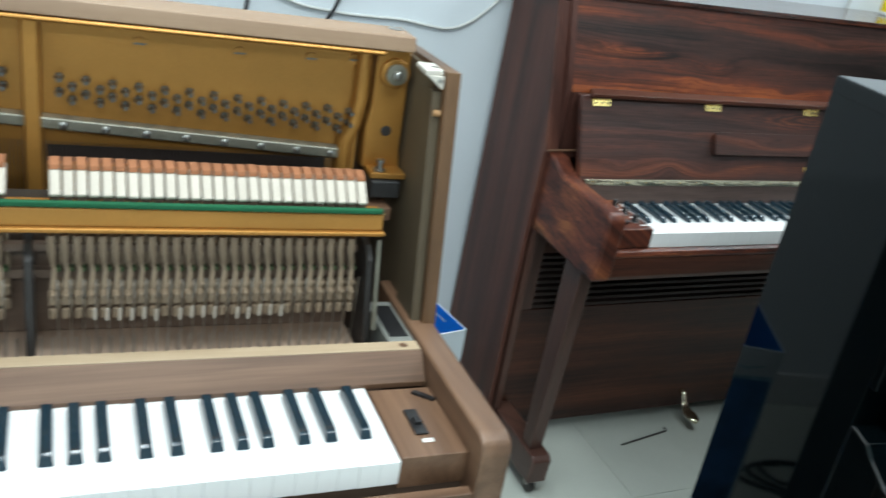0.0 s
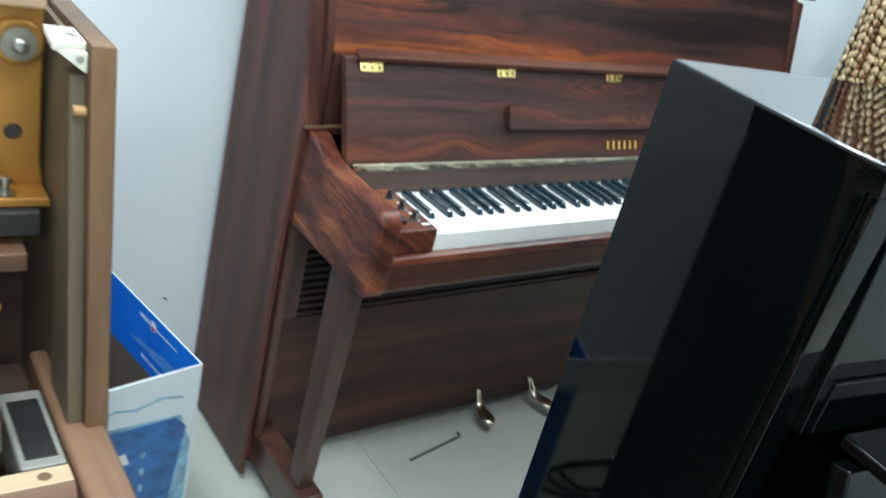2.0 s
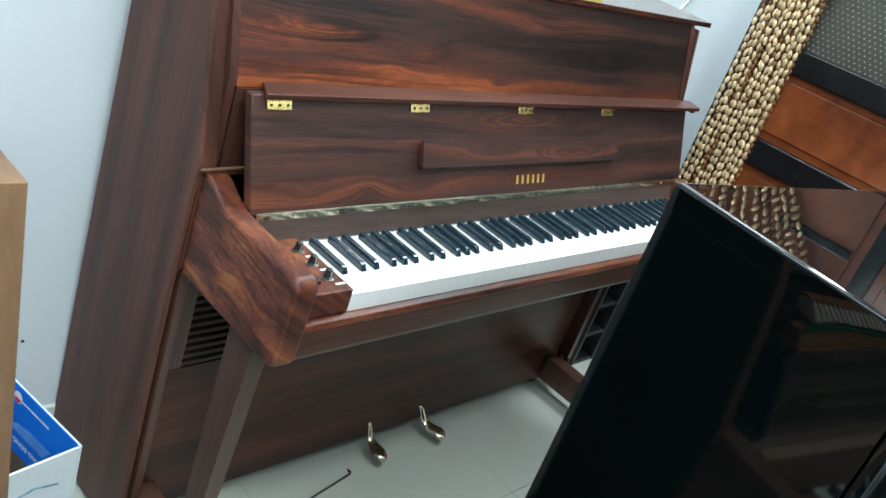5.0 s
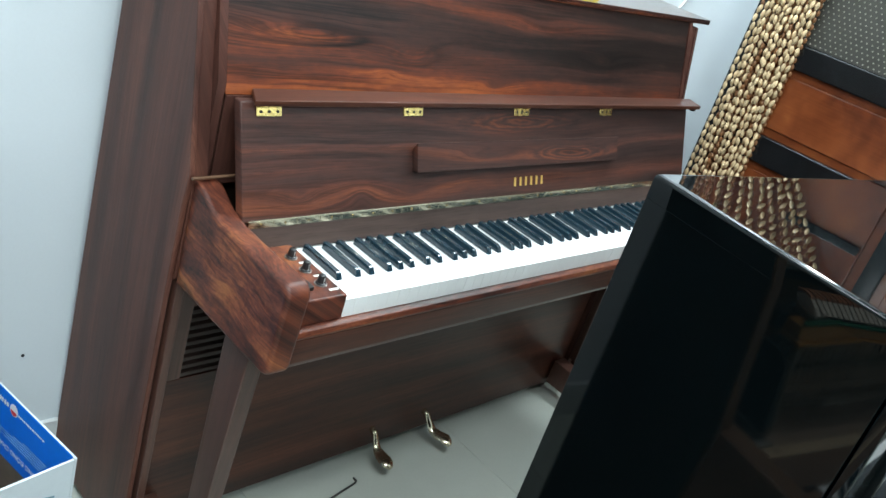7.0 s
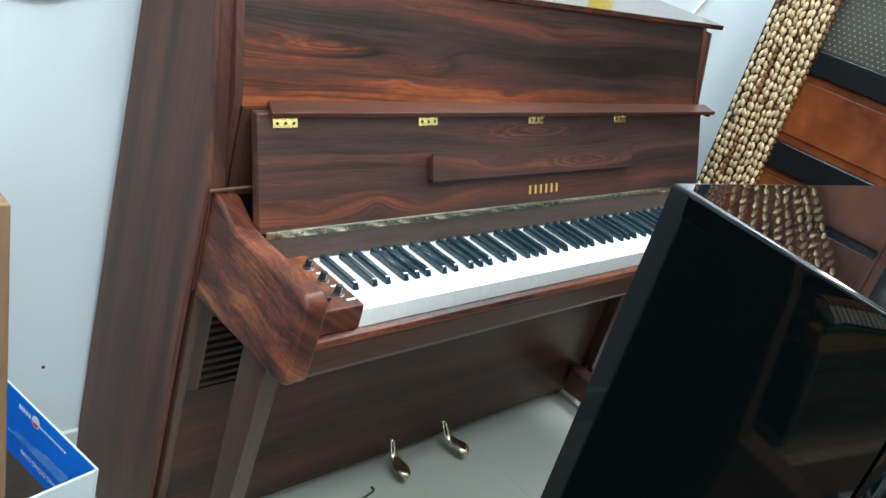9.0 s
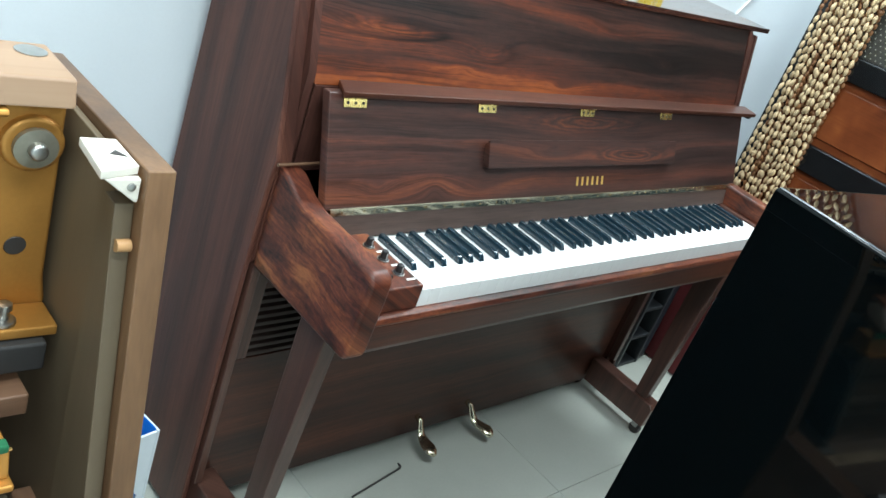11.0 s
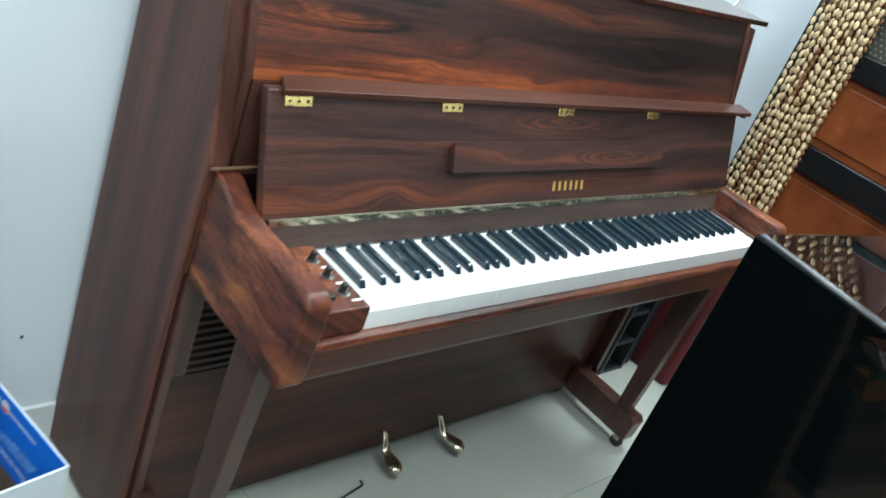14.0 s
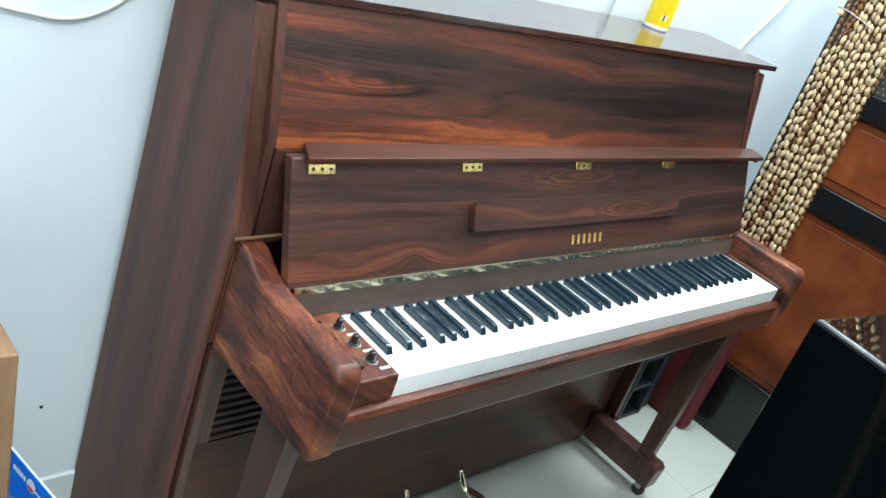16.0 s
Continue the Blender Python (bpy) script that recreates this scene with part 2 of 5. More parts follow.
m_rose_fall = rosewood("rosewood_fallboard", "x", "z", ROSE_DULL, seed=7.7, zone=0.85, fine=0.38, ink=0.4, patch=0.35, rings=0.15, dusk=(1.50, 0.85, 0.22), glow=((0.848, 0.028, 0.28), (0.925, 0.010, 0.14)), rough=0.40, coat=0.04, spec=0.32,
                       knots=((0.165, 0.838, 0.055, 0.018, 0.022, 0.0), (0.302, 0.836, 0.030, 0.020, -0.022, 0.0), (0.430, 0.836, 0.055, 0.018, 0.022, 0.0), (0.756, 0.956, 0.170, 0.016, 0.046, 0.15), (0.900, 0.900, 0.130, 0.014, 0.046, 0.15), (0.620, 0.900, 0.090, 0.012, 0.032, 0.0)))
m_rose_side = rosewood("rosewood_side", "z", "y", ROSE_SIDE, lean=0.7, seed=1.3, reach=0.6, zone=1.2, fine=0.40, ink=0.15, patch=0.2, pore=0.18, warp=0.04, rough=0.42, spec=0.26)
m_rose_arm = rosewood("rosewood_arm", "y", "z", ROSE_RED, lean=0.7, seed=4.4, reach=4.0, tilt=-0.10, zone=1.6, fine=0.8, ink=0.35, patch=0.6, warp=0.05, rough=0.44, spec=0.35)
m_rose_lid = rosewood("rosewood_lid", "x", "y", ROSE_DULL, lean=0.7, seed=9.2, rough=0.20, coat=0.5, ink=0.3, patch=0.3)
m_rose_low = rosewood("rosewood_lower", "x", "z", ROSE_LOW, lean=0.7, seed=5.9, reach=0.8, zone=1.2, fine=0.5, ink=0.3, patch=0.4, pore=0.22, rough=0.34, spec=0.32)
m_rose_leg = rosewood("rosewood_leg", "z", "x", [(0.25, (0.044, 0.021, 0.016)), (0.50, (0.076, 0.035, 0.026)), (0.80, (0.125, 0.058, 0.041))], lean=0.7, seed=2.6, reach=0.7, zone=0.9, fine=0.5, ink=0.2, patch=0.2, pore=0.2, rough=0.34)
m_rose_rail = rosewood("rosewood_rail", "x", "z", ROSE_RED, lean=0.7, seed=6.5, reach=2.5, zone=1.3, fine=0.9, ink=0.5, patch=0.45, rough=0.42, spec=0.30)
WALNUT = [(0.25, (0.080, 0.042, 0.023)), (0.5, (0.138, 0.074, 0.043)), (0.75, (0.212, 0.120, 0.072))]
m_walnut_z = grain("walnut_upright", "z", [(0.25, (0.062, 0.031, 0.014)), (0.5, (0.110, 0.057, 0.026)), (0.75, (0.172, 0.091, 0.043))], along=0.06, size=22.0, rings=5.0, lines=0.25, rough=0.42, fibre=0.25)
m_rose_board = rosewood("rosewood_nameboard", "x", "z", [(0.25, (0.052, 0.036, 0.031)), (0.50, (0.082, 0.056, 0.048)), (0.80, (0.125, 0.086, 0.070))], seed=2.2, zone=0.9, fine=0.4, ink=0.2, patch=0.2, rough=0.36, spec=0.4)
m_walnut_y = grain("walnut_arm", "y", WALNUT, along=0.06, size=22.0, rings=5.0, lines=0.25, rough=0.36, fibre=0.25)
m_walnut_x = grain("walnut_rail", "x", WALNUT, along=0.06, size=22.0, rings=5.0, lines=0.25, rough=0.42, fibre=0.25)
m_liner = grain("stained_liner", "z", [(0.25, (0.066, 0.049, 0.029)), (0.75, (0.130, 0.098, 0.059))], along=0.1, size=12.0, rings=3.0, lines=0.15, rough=0.5)
m_maple = grain("pale_maple", "x", [(0.25, (0.34, 0.245, 0.150)), (0.75, (0.48, 0.365, 0.245))], along=0.08, size=30.0, rings=4.0, lines=0.2, rough=0.45, fibre=0.25)
m_block = grain("pin_block_beech", "x", [(0.25, (0.25, 0.155, 0.095)), (0.75, (0.35, 0.235, 0.15))], along=0.08, size=26.0, rings=4.0, lines=0.15, rough=0.5, fibre=0.2)
m_action = grain("hornbeam_action_wood", "z", [(0.25, (0.20, 0.145, 0.095)), (0.75, (0.38, 0.29, 0.20))], along=0.2, size=40.0, rings=3.0, lines=0.15, rough=0.5, fibre=0.2)
m_keybed = grain("brown_key_frame", "x", [(0.25, (0.10, 0.065, 0.045)), (0.75, (0.19, 0.13, 0.095))], along=0.1, size=24.0, rings=4.0, lines=0.2, rough=0.5)
m_keywood = grain("bare_key_wood", "y", [(0.25, (0.32, 0.225, 0.165)), (0.75, (0.46, 0.34, 0.26))], along=0.1, size=24.0, rings=4.0, lines=0.2, rough=0.55)
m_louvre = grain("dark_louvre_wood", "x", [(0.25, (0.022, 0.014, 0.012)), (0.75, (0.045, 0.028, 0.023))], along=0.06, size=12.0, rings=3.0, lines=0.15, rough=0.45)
# for the sheet that stands in for shade on the open piano's side
m_darksheet = grain("dark_side_sheet", "z", [(0.25, (0.010, 0.007, 0.005)), (0.75, (0.024, 0.015, 0.010))], along=0.06, size=14.0, rings=3.0, lines=0.15, rough=0.35)
m_burl = grain("burl_veneer", "y", [(0.28, (0.095, 0.023, 0.010)), (0.45, (0.165, 0.042, 0.015)), (0.6, (0.215, 0.058, 0.019)), (0.75, (0.285, 0.088, 0.028))], along=0.8, size=9.0, rings=4.0, lines=0.10, punch=1.0, rough=0.16, coat=0.4, warp=1.2)
m_gold = plain("gold_bronze_plate", (0.42, 0.200, 0.044), 0.38, metal=0.55, vary=0.12, scale=9, fine=260, bump=0.12)
m_brass = plain("polished_brass", (0.80, 0.60, 0.27), 0.20, metal=0.9, vary=0.10, scale=30, fine=200, bump=0.04)
m_hinge = plain("lacquered_brass", (0.86, 0.64, 0.24), 0.27, metal=1.0, vary=0.06, scale=30, fine=200, bump=0.03)
m_striphinge = plain("tarnished_brass_strip", (0.62, 0.57, 0.42), 0.20, metal=1.0, vary=0.2, scale=40, fine=200, bump=0.05)
m_pedal = plain("polished_pedal_brass", (0.74, 0.67, 0.50), 0.20, metal=1.0, vary=0.15, scale=30, fine=160, bump=0.04)
m_oldbrass = plain("worn_brass", (0.50, 0.37, 0.17), 0.24, metal=1.0, vary=0.22, scale=25, fine=160, bump=0.08)
m_steel = plain("dull_steel", (0.42, 0.42, 0.40), 0.35, metal=1.0, vary=0.18, scale=30, fine=200)
m_pin = plain("blued_steel", (0.17, 0.17, 0.165), 0.35, metal=0.9, vary=0.2, scale=60, fine=300)
m_barsteel = plain("aged_nickel_bar", (0.26, 0.25, 0.20), 0.42, metal=0.7, vary=0.2, scale=14, fine=200)
m_felt = plain("white_hammer_felt", (0.58, 0.52, 0.44), 0.9, vary=0.07, scale=20, fine=300, bump=0.4, each=0.25)
m_redfelt = plain("rust_underfelt", (0.29, 0.115, 0.050), 0.9, vary=0.15, scale=20, fine=300, bump=0.4, each=0.3)
m_green = plain("green_rail_felt", (0.006, 0.095, 0.038), 0.95, vary=0.2, scale=25, fine=400, bump=0.5)
m_olive = plain("olive_damper_felt", (0.035, 0.060, 0.022), 0.95, vary=0.3, scale=40, fine=400, bump=0.5)
m_darkiron = plain("black_cast_iron", (0.025, 0.022, 0.02), 0.5, vary=0.25, scale=15, fine=150)
m_ivory = plain("white_key_plastic", (0.80, 0.81, 0.80), 0.26, vary=0.02, scale=4, fine=120, bump=0.0, each=0.03)
m_ebony = plain("black_key_plastic", (0.010, 0.026, 0.038), 0.17, vary=0.2, scale=20, fine=200, bump=0.03, coat=0.4)
m_black = plain("black_polyester_lacquer", (0.0008, 0.0018, 0.0022), 0.045, vary=0.15, scale=3, fine=40, bump=0.0, rvary=0.03)
m_blacklid = plain("black_polished_lid", (0.0008, 0.0018, 0.0022), 0.018, vary=0.15, scale=3, fine=40, bump=0.0, rvary=0.012)
for m in (m_black, m_blacklid):
    m.node_tree.nodes["Principled BSDF"].inputs["Specular IOR Level"].default_value = 0.30
m_lacquer = plain("black_frame_lacquer", (0.008, 0.009, 0.010), 0.16, vary=0.2, scale=8, fine=80, bump=0.03)
m_plastic = plain("black_plastic", (0.015, 0.015, 0.016), 0.38, vary=0.2, scale=30, fine=200)
m_white = plain("white_nylon", (0.62, 0.59, 0.52), 0.4, vary=0.05, scale=30, fine=200)
m_print = plain("white_print", (0.75, 0.75, 0.72), 0.5, vary=0.05, bump=0)
m_goldprint = plain("gold_inlay", (0.80, 0.56, 0.16), 0.3, metal=0.6, vary=0.05, bump=0)
m_rubber = plain("black_rubber", (0.02, 0.02, 0.02), 0.6)
m_dowel = plain("beech_dowel", (0.38, 0.21, 0.09), 0.5, vary=0.15, scale=40)
m_wall = plain("painted_plaster_wall", (0.66, 0.715, 0.75), 0.55, vary=0.03, scale=1.6, fine=180, bump=0.10, rvary=0.1)
m_ceiling = plain("ceiling_paint", (0.80, 0.81, 0.80), 0.7, vary=0.02, scale=2)
m_tile = plain("grey_porcelain_tile", (0.475, 0.505, 0.455), 0.22, vary=0.05, scale=5, fine=140, bump=0.02, rvary=0.12, each=0.12)
m_grout = plain("tile_grout", (0.38, 0.39, 0.365), 0.8, vary=0.2, scale=8)
m_skirt = plain("skirting_tile", (0.62, 0.65, 0.65), 0.3, vary=0.05)
m_cardwhite = plain("white_printed_card", (0.57, 0.63, 0.67), 0.45, vary=0.06, scale=9)
m_cardblue = plain("blue_printed_card", (0.004, 0.155, 0.62), 0.6, vary=0.10, scale=9)
m_cardblue.node_tree.nodes["Principled BSDF"].inputs["Specular IOR Level"].default_value = 0.2
m_cardmid = plain("light_blue_printed_card", (0.22, 0.42, 0.56), 0.45, vary=0.75, scale=16)
m_labelblue = plain("deep_blue_printed_label", (0.022, 0.120, 0.34), 0.45, vary=0.7, scale=14)
# darker copy of the brown card: the carton's inner shade is painted in
m_cardshade = plain("shaded_brown_card", (0.13, 0.088, 0.050), 0.85, vary=0.2, scale=14)
m_card = plain("brown_corrugated_card", (0.42, 0.29, 0.17), 0.8, vary=0.12, scale=18)
m_redprint = plain("red_print", (0.60, 0.03, 0.03), 0.45, vary=0.05, bump=0)
m_yellow = plain("yellow_can_paint", (0.85, 0.62, 0.01), 0.25, vary=0.05, scale=30)
m_cablewhite = plain("white_cable_sheath", (0.52, 0.53, 0.51), 0.45, vary=0.08)
m_cableblack = plain("black_cable_sheath", (0.02, 0.02, 0.022), 0.45)
m_red = plain("red_cloth", (0.10, 0.005, 0.008), 0.7, vary=0.25, scale=14, fine=300, bump=0.4)
m_navy = plain("dark_blue_canvas", (0.008, 0.013, 0.022), 0.55, vary=0.25, scale=14, fine=300, bump=0.3)
m_stud = plain("pale_stud_metal", (0.36, 0.35, 0.29), 0.35, metal=0.6, vary=0.2, scale=14)
m_grille = plain("grey_grille", (0.055, 0.053, 0.045), 0.35, vary=0.2, scale=30, fine=200)
m_greybox = plain("grey_painted_steel", (0.20, 0.205, 0.185), 0.3, vary=0.2, scale=20, fine=200)
m_dark = plain("dark_grey_plastic", (0.03, 0.035, 0.04), 0.45, vary=0.2)
m_shell = plain("pale_seed_bead", (0.58, 0.43, 0.25), 0.42, vary=0.18, scale=60, fine=300, bump=0.2, each=0.5)
m_brownbead = plain("brown_seed_bead", (0.20, 0.085, 0.03), 0.45, vary=0.2, scale=60, fine=300, bump=0.2, each=0.5)
m_cord = plain("brown_cord", (0.16, 0.07, 0.025), 0.8, vary=0.2, scale=40)


# ---- mesh helpers ----
def B():
    return bmesh.new()


def quadbox(bm, lo, hi):
    v = [bm.verts.new((x, y, z)) for x in (lo[0], hi[0]) for y in (lo[1], hi[1]) for z in (lo[2], hi[2])]
    for f in ((0, 1, 3, 2), (4, 6, 7, 5), (0, 4, 5, 1), (2, 3, 7, 6), (0, 2, 6, 4), (1, 5, 7, 3)):
        bm.faces.new([v[i] for i in f])
    return v


def box(x0, x1, y0, y1, z0, z1, bev=0.0, seg=2, bm=None):
    own = B()
    quadbox(own, (min(x0, x1), min(y0, y1), min(z0, z1)), (max(x0, x1), max(y0, y1), max(z0, z1)))
    return merge(bm, soften(own, bev, seg))


def soften(bm, w, seg=2):
    if w > 0:
        bmesh.ops.bevel(bm, geom=bm.edges[:], offset=w, segments=seg, affect="EDGES", profile=0.5)
    return bm


def merge(bm, other):
    """Adds other's faces to bm; with no bm, other itself."""
    if bm is None:
        return other
    at = {v: bm.verts.new(v.co) for v in other.verts}
    for f in other.faces:
        bm.faces.new([at[v] for v in f.verts])
    other.free()
    return bm


def prism(points, axis, a, b, bev=0.0, seg=2, bm=None):
    """A closed outline, in the two axes other than the given one in their order, drawn out from a to b."""
    own = B()
    i = "xyz".index(axis)
    ends = []
    for d in (a, b):
        row = []
        for p in points:
            c = list(p)
            c.insert(i, d)
            row.append(own.verts.new(c))
        ends.append(row)
    own.faces.new(ends[0])
    own.faces.new(ends[1][::-1])
    n = len(points)
    for k in range(n):
        own.faces.new((ends[0][k], ends[1][k], ends[1][(k + 1) % n], ends[0][(k + 1) % n]))
    bmesh.ops.recalc_face_normals(own, faces=own.faces[:])
    return merge(bm, soften(own, bev, seg))


def pillow(points, a, b, r, seg=4):
    """A board between x = a and b with the outline points (y, z), all its edges rounded by r."""
    bm = B()
    n = len(points)
    if sum(points[k - 1][0] * points[k][1] - points[k][0] * points[k - 1][1] for k in range(n)) < 0:
        points = points[::-1]
    inward = []
    for k in range(n):
        p, q, w = (Vector(points[(k + d) % n]) for d in (-1, 0, 1))
        e, f = (q - p).normalized(), (w - q).normalized()
        m = Vector((-e.y, e.x)) + Vector((-f.y, f.x))
        inward.append(m / max(m.length_squared / 2, 0.3))
    turns = [math.pi / 2 * k / seg for k in range(seg + 1)]
    layers = [(a + r * (1 - math.sin(t)), r * (1 - math.cos(t))) for t in reversed(turns)] + [(b - r * (1 - math.sin(t)), r * (1 - math.cos(t))) for t in turns]
    rows = [[bm.verts.new((x, points[k][0] + inward[k].x * d, points[k][1] + inward[k].y * d)) for k in range(n)] for x, d in layers]
    for lo, hi in zip(rows, rows[1:]):
        for k in range(n):
            bm.faces.new((lo[k - 1], lo[k], hi[k], hi[k - 1]))
    bm.faces.new(rows[0])
    bm.faces.new(rows[-1])
    bmesh.ops.recalc_face_normals(bm, faces=bm.faces)
    return bm


def tube(points, r, n=8, bm=None, closed_ends=True):
    own = B() if bm is None else bm
    pts = [Vector(p) for p in points]
    rows = []
    for k, p in enumerate(pts):
        d = (pts[min(k + 1, len(pts) - 1)] - pts[max(k - 1, 0)]).normalized()
        side = d.cross(Vector((0, 0, 1)) if abs(d.z) < 0.9 else Vector((1, 0, 0))).normalized()
        up = side.cross(d)
        rr = r[k] if isinstance(r, (list, tuple)) else r
        rows.append([own.verts.new(p + rr * (math.cos(a) * side + math.sin(a) * up)) for a in (2 * math.pi * j / n for j in range(n))])
    for u, w in zip(rows, rows[1:]):
        for j in range(n):
            own.faces.new((u[j], u[(j + 1) % n], w[(j + 1) % n], w[j]))
    if closed_ends:
        own.faces.new(rows[0][::-1])
        own.faces.new(rows[-1])
    return own


def lathe(profile, centre, n=16, axis="z", bm=None):
    own = B()
    rows = []
    for r, h in profile:
        row = []
        for j in range(n):
            a = 2 * math.pi * j / n
            u, w = r * math.cos(a), r * math.sin(a)
            c = {"z": (u, w, h), "y": (u, h, w), "x": (h, u, w)}[axis]
            row.append(own.verts.new(Vector(centre) + Vector(c)))
        rows.append(row)
    for u, w in zip(rows, rows[1:]):
        for j in range(n):
            own.faces.new((u[j], u[(j + 1) % n], w[(j + 1) % n], w[j]))
    own.faces.new(rows[0][::-1])
    own.faces.new(rows[-1])
    bmesh.ops.recalc_face_normals(own, faces=own.faces[:])
    return merge(bm, own)


def mesh_of(name, bm, material, angle=50):
    bmesh.ops.recalc_face_normals(bm, faces=bm.faces[:])
    bm.normal_update()
    limit = math.cos(radians(angle))
    area = {f: f.calc_area() for f in bm.faces}
    normals = []
    for f in bm.faces:
        for v in f.verts:
            n = Vector((0, 0, 0))
            for g in v.link_faces:
                if g.normal.dot(f.normal) >= limit:
                    n += g.normal * area[g]
            normals.append(tuple(n.normalized()) if n.length > 0 else tuple(f.normal))
    me = bpy.data.meshes.new(name)
    bm.to_mesh(me)
    bm.free()
    me.materials.append(material)
    me.polygons.foreach_set("use_smooth", [True] * len(me.polygons))
    me.normals_split_custom_set(normals)
    return me


def thing(name, base, label, category, group=""):
    ob = new(name)
    ob.empty_display_size = 0.1
    ob.location = base
    return tagged(ob, label, category, group)


def part(name, bm, material, parent, label=""):
    """A mesh in world places as one part of a thing (an Empty) or of a part."""
    ob = new(name, mesh_of(name, bm, material))
    ob.parent = parent
    if parent.type == "EMPTY":
        ob.location = -parent.location
    return tagged(ob, label)


def piece(name, me, place, parent):
    """One of many alike pieces on a shared mesh, at a place."""
    ob = new(name, me)
    ob.parent = parent
    off = parent.location if parent.type == "EMPTY" else Vector((0, 0, 0))
    ob.location = Vector(place) - off
    return ob


def solid(name, bm, material, label, category="", kind="", group=""):
    return tagged(new(name, mesh_of(name, bm, material)), label, category, group, kind)


# ---- the room ----
WX0, WX1, WY0, WY1, WH = -3.4, 2.40, -4.6, 0.595, 2.8
solid("wall_north", box(WX0 - 0.12, WX1 + 0.12, WY1, WY1 + 0.12, 0, WH), m_wall, "pale blue-white painted plaster wall behind the pianos", "wall", "structure")
solid("wall_east", box(WX1, WX1 + 0.12, WY0, WY1, 0, WH), m_wall, "pale painted plaster side wall", "wall", "structure")
solid("wall_west", box(WX0 - 0.12, WX0, WY0, WY1, 0, WH), m_wall, "pale painted plaster side wall", "wall", "structure")
solid("wall_south", box(WX0 - 0.12, WX1 + 0.12, WY0 - 0.12, WY0, 0, WH), m_wall, "pale painted plaster rear wall", "wall", "structure")
solid("ceiling", box(WX0 - 0.12, WX1 + 0.12, WY0 - 0.12, WY1 + 0.12, WH, WH + 0.1), m_ceiling, "white painted ceiling", "ceiling", "structure")
solid("baseboard", box(WX0, WX1, WY1 - 0.012, WY1 - 0.0005, 0.0, 0.115, 0.003), m_skirt, "pale grey tile skirting along the wall", "baseboard", "structure")
solid("wall_mark", lathe([(0.0035, 0), (0.003, -0.002), (0.001, -0.0025)], (-0.082, WY1, 0.296), 10, "y"), m_plastic, "small dark nail hole in the painted wall", "mark", "structure")


# ---- keyboards ----
def white_key_mesh(name, wide=0.02342, deep=0.165, material=m_ivory):
    bm = box(-wide / 2, wide / 2, 0.0, deep, -0.034, 0.0, 0.0006, 1)
    return mesh_of(name, bm, material)


def black_key_mesh(name):
    side = [(0.0, 0.0), (0.006, 0.0105), (0.010, 0.0125), (0.100, 0.0130), (0.100, 0.0)]
    bm = prism(side, "x", -0.0063, 0.0063, 0.0011, 2)
    for v in bm.verts:
        if v.co.z > 0.005:
            v.co.x *= 0.80
    return mesh_of(name, bm, m_ebony)


WHITE = white_key_mesh("white_key")
BLACK = black_key_mesh("black_key")
GAPS_A0 = (2, 5)                     # from the left end, white keys with no black key before them: B-C and E-F


def keyboard(parent, x0, y0, z0, gaps, count=52, pitch=1.225 / 52, from_right=False, wide=1.0):
    """White and black keys; x0 is the left end, y0 the white keys' front, z0 their top."""
    for i in range(count):
        k = piece("white_key", WHITE, (x0 + (i + 0.5) * pitch, y0 + random.uniform(-0.0002, 0.0002), z0 + random.uniform(-0.0002, 0.0002)), parent)
        k.scale.x = wide
    for i in range(1, count):
        n = (count - i if from_right else i) % 7
        if n in gaps:
            continue
        lower, upper = ((1, 4), (3, 6)) if from_right else ((3, 6), (1, 4))
        aside = (-0.14 if n in lower else 0.14 if n in upper else 0.0) * pitch
        k = piece("black_key", BLACK, (x0 + i * pitch + aside + random.uniform(-0.0006, 0.0006), y0 + 0.052, z0), parent)
        k.scale.x = wide if wide == 1.0 else wide * 1.15


def screw_head(bm, x, y, z, r=0.003, axis="y"):
    lathe([(r, 0), (r * 0.9, -0.0012), (r * 0.4, -0.0018)], (x, y, z), 8, axis, bm)


# ---- the rosewood upright piano against the wall ----
rose = thing("upright_piano", (0.76, 0.45, 0), "dark rosewood upright piano with open fallboard against the wall", "piano", "upright pianos")
OUTER = [(0.590, 0.022), (0.552, 1.177), (0.338, 1.177), (0.262, 0.856), (0.268, 0.800), (0.272, 0.600), (0.272, 0.022)]
INNER = [(0.580, 0.055), (0.550, 1.175), (0.342, 1.175), (0.266, 0.856), (0.266, 0.662), (0.290, 0.640), (0.290, 0.055)]
for x0, x1, x2, x3 in ((0.002, 0.0125, 0.0190, 0.036), (1.502, 1.4915, 1.485, 1.468)):
    p = part("side_panel", prism(OUTER, "x", min(x0, x1), max(x0, x1), 0.0025, 2), m_rose_side, rose)
    part("inner_board", prism(INNER, "x", min(x1, x3) + 0.0002, max(x1, x3) - 0.0002), m_rose_side, p)
    part("front_edging", box(min(x2, x3), max(x2, x3), 0.266, 0.2895, 0.126, 0.652, 0.002), m_rose_leg, p)
part("back_panel", box(0.037, 1.467, 0.520, 0.545, 0.06, 1.175), m_keybed, rose, "plain brown back board")
lid = part("lid", box(-0.020, 1.549, 0.3385, 0.575, 1.1880, 1.201, 0.0010, 1), m_rose_lid, rose, "glossy rosewood top lid")
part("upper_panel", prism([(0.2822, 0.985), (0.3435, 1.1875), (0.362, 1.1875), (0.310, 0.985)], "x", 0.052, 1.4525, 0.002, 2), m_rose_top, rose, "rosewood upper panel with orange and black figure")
STILE = [(0.284, 0.83), (0.286, 1.006), (0.3405, 1.1875), (0.39, 1.1875), (0.39, 0.83)]
part("stile", prism(STILE, "x", 0.0365, 0.0515), m_rose_side, rose)
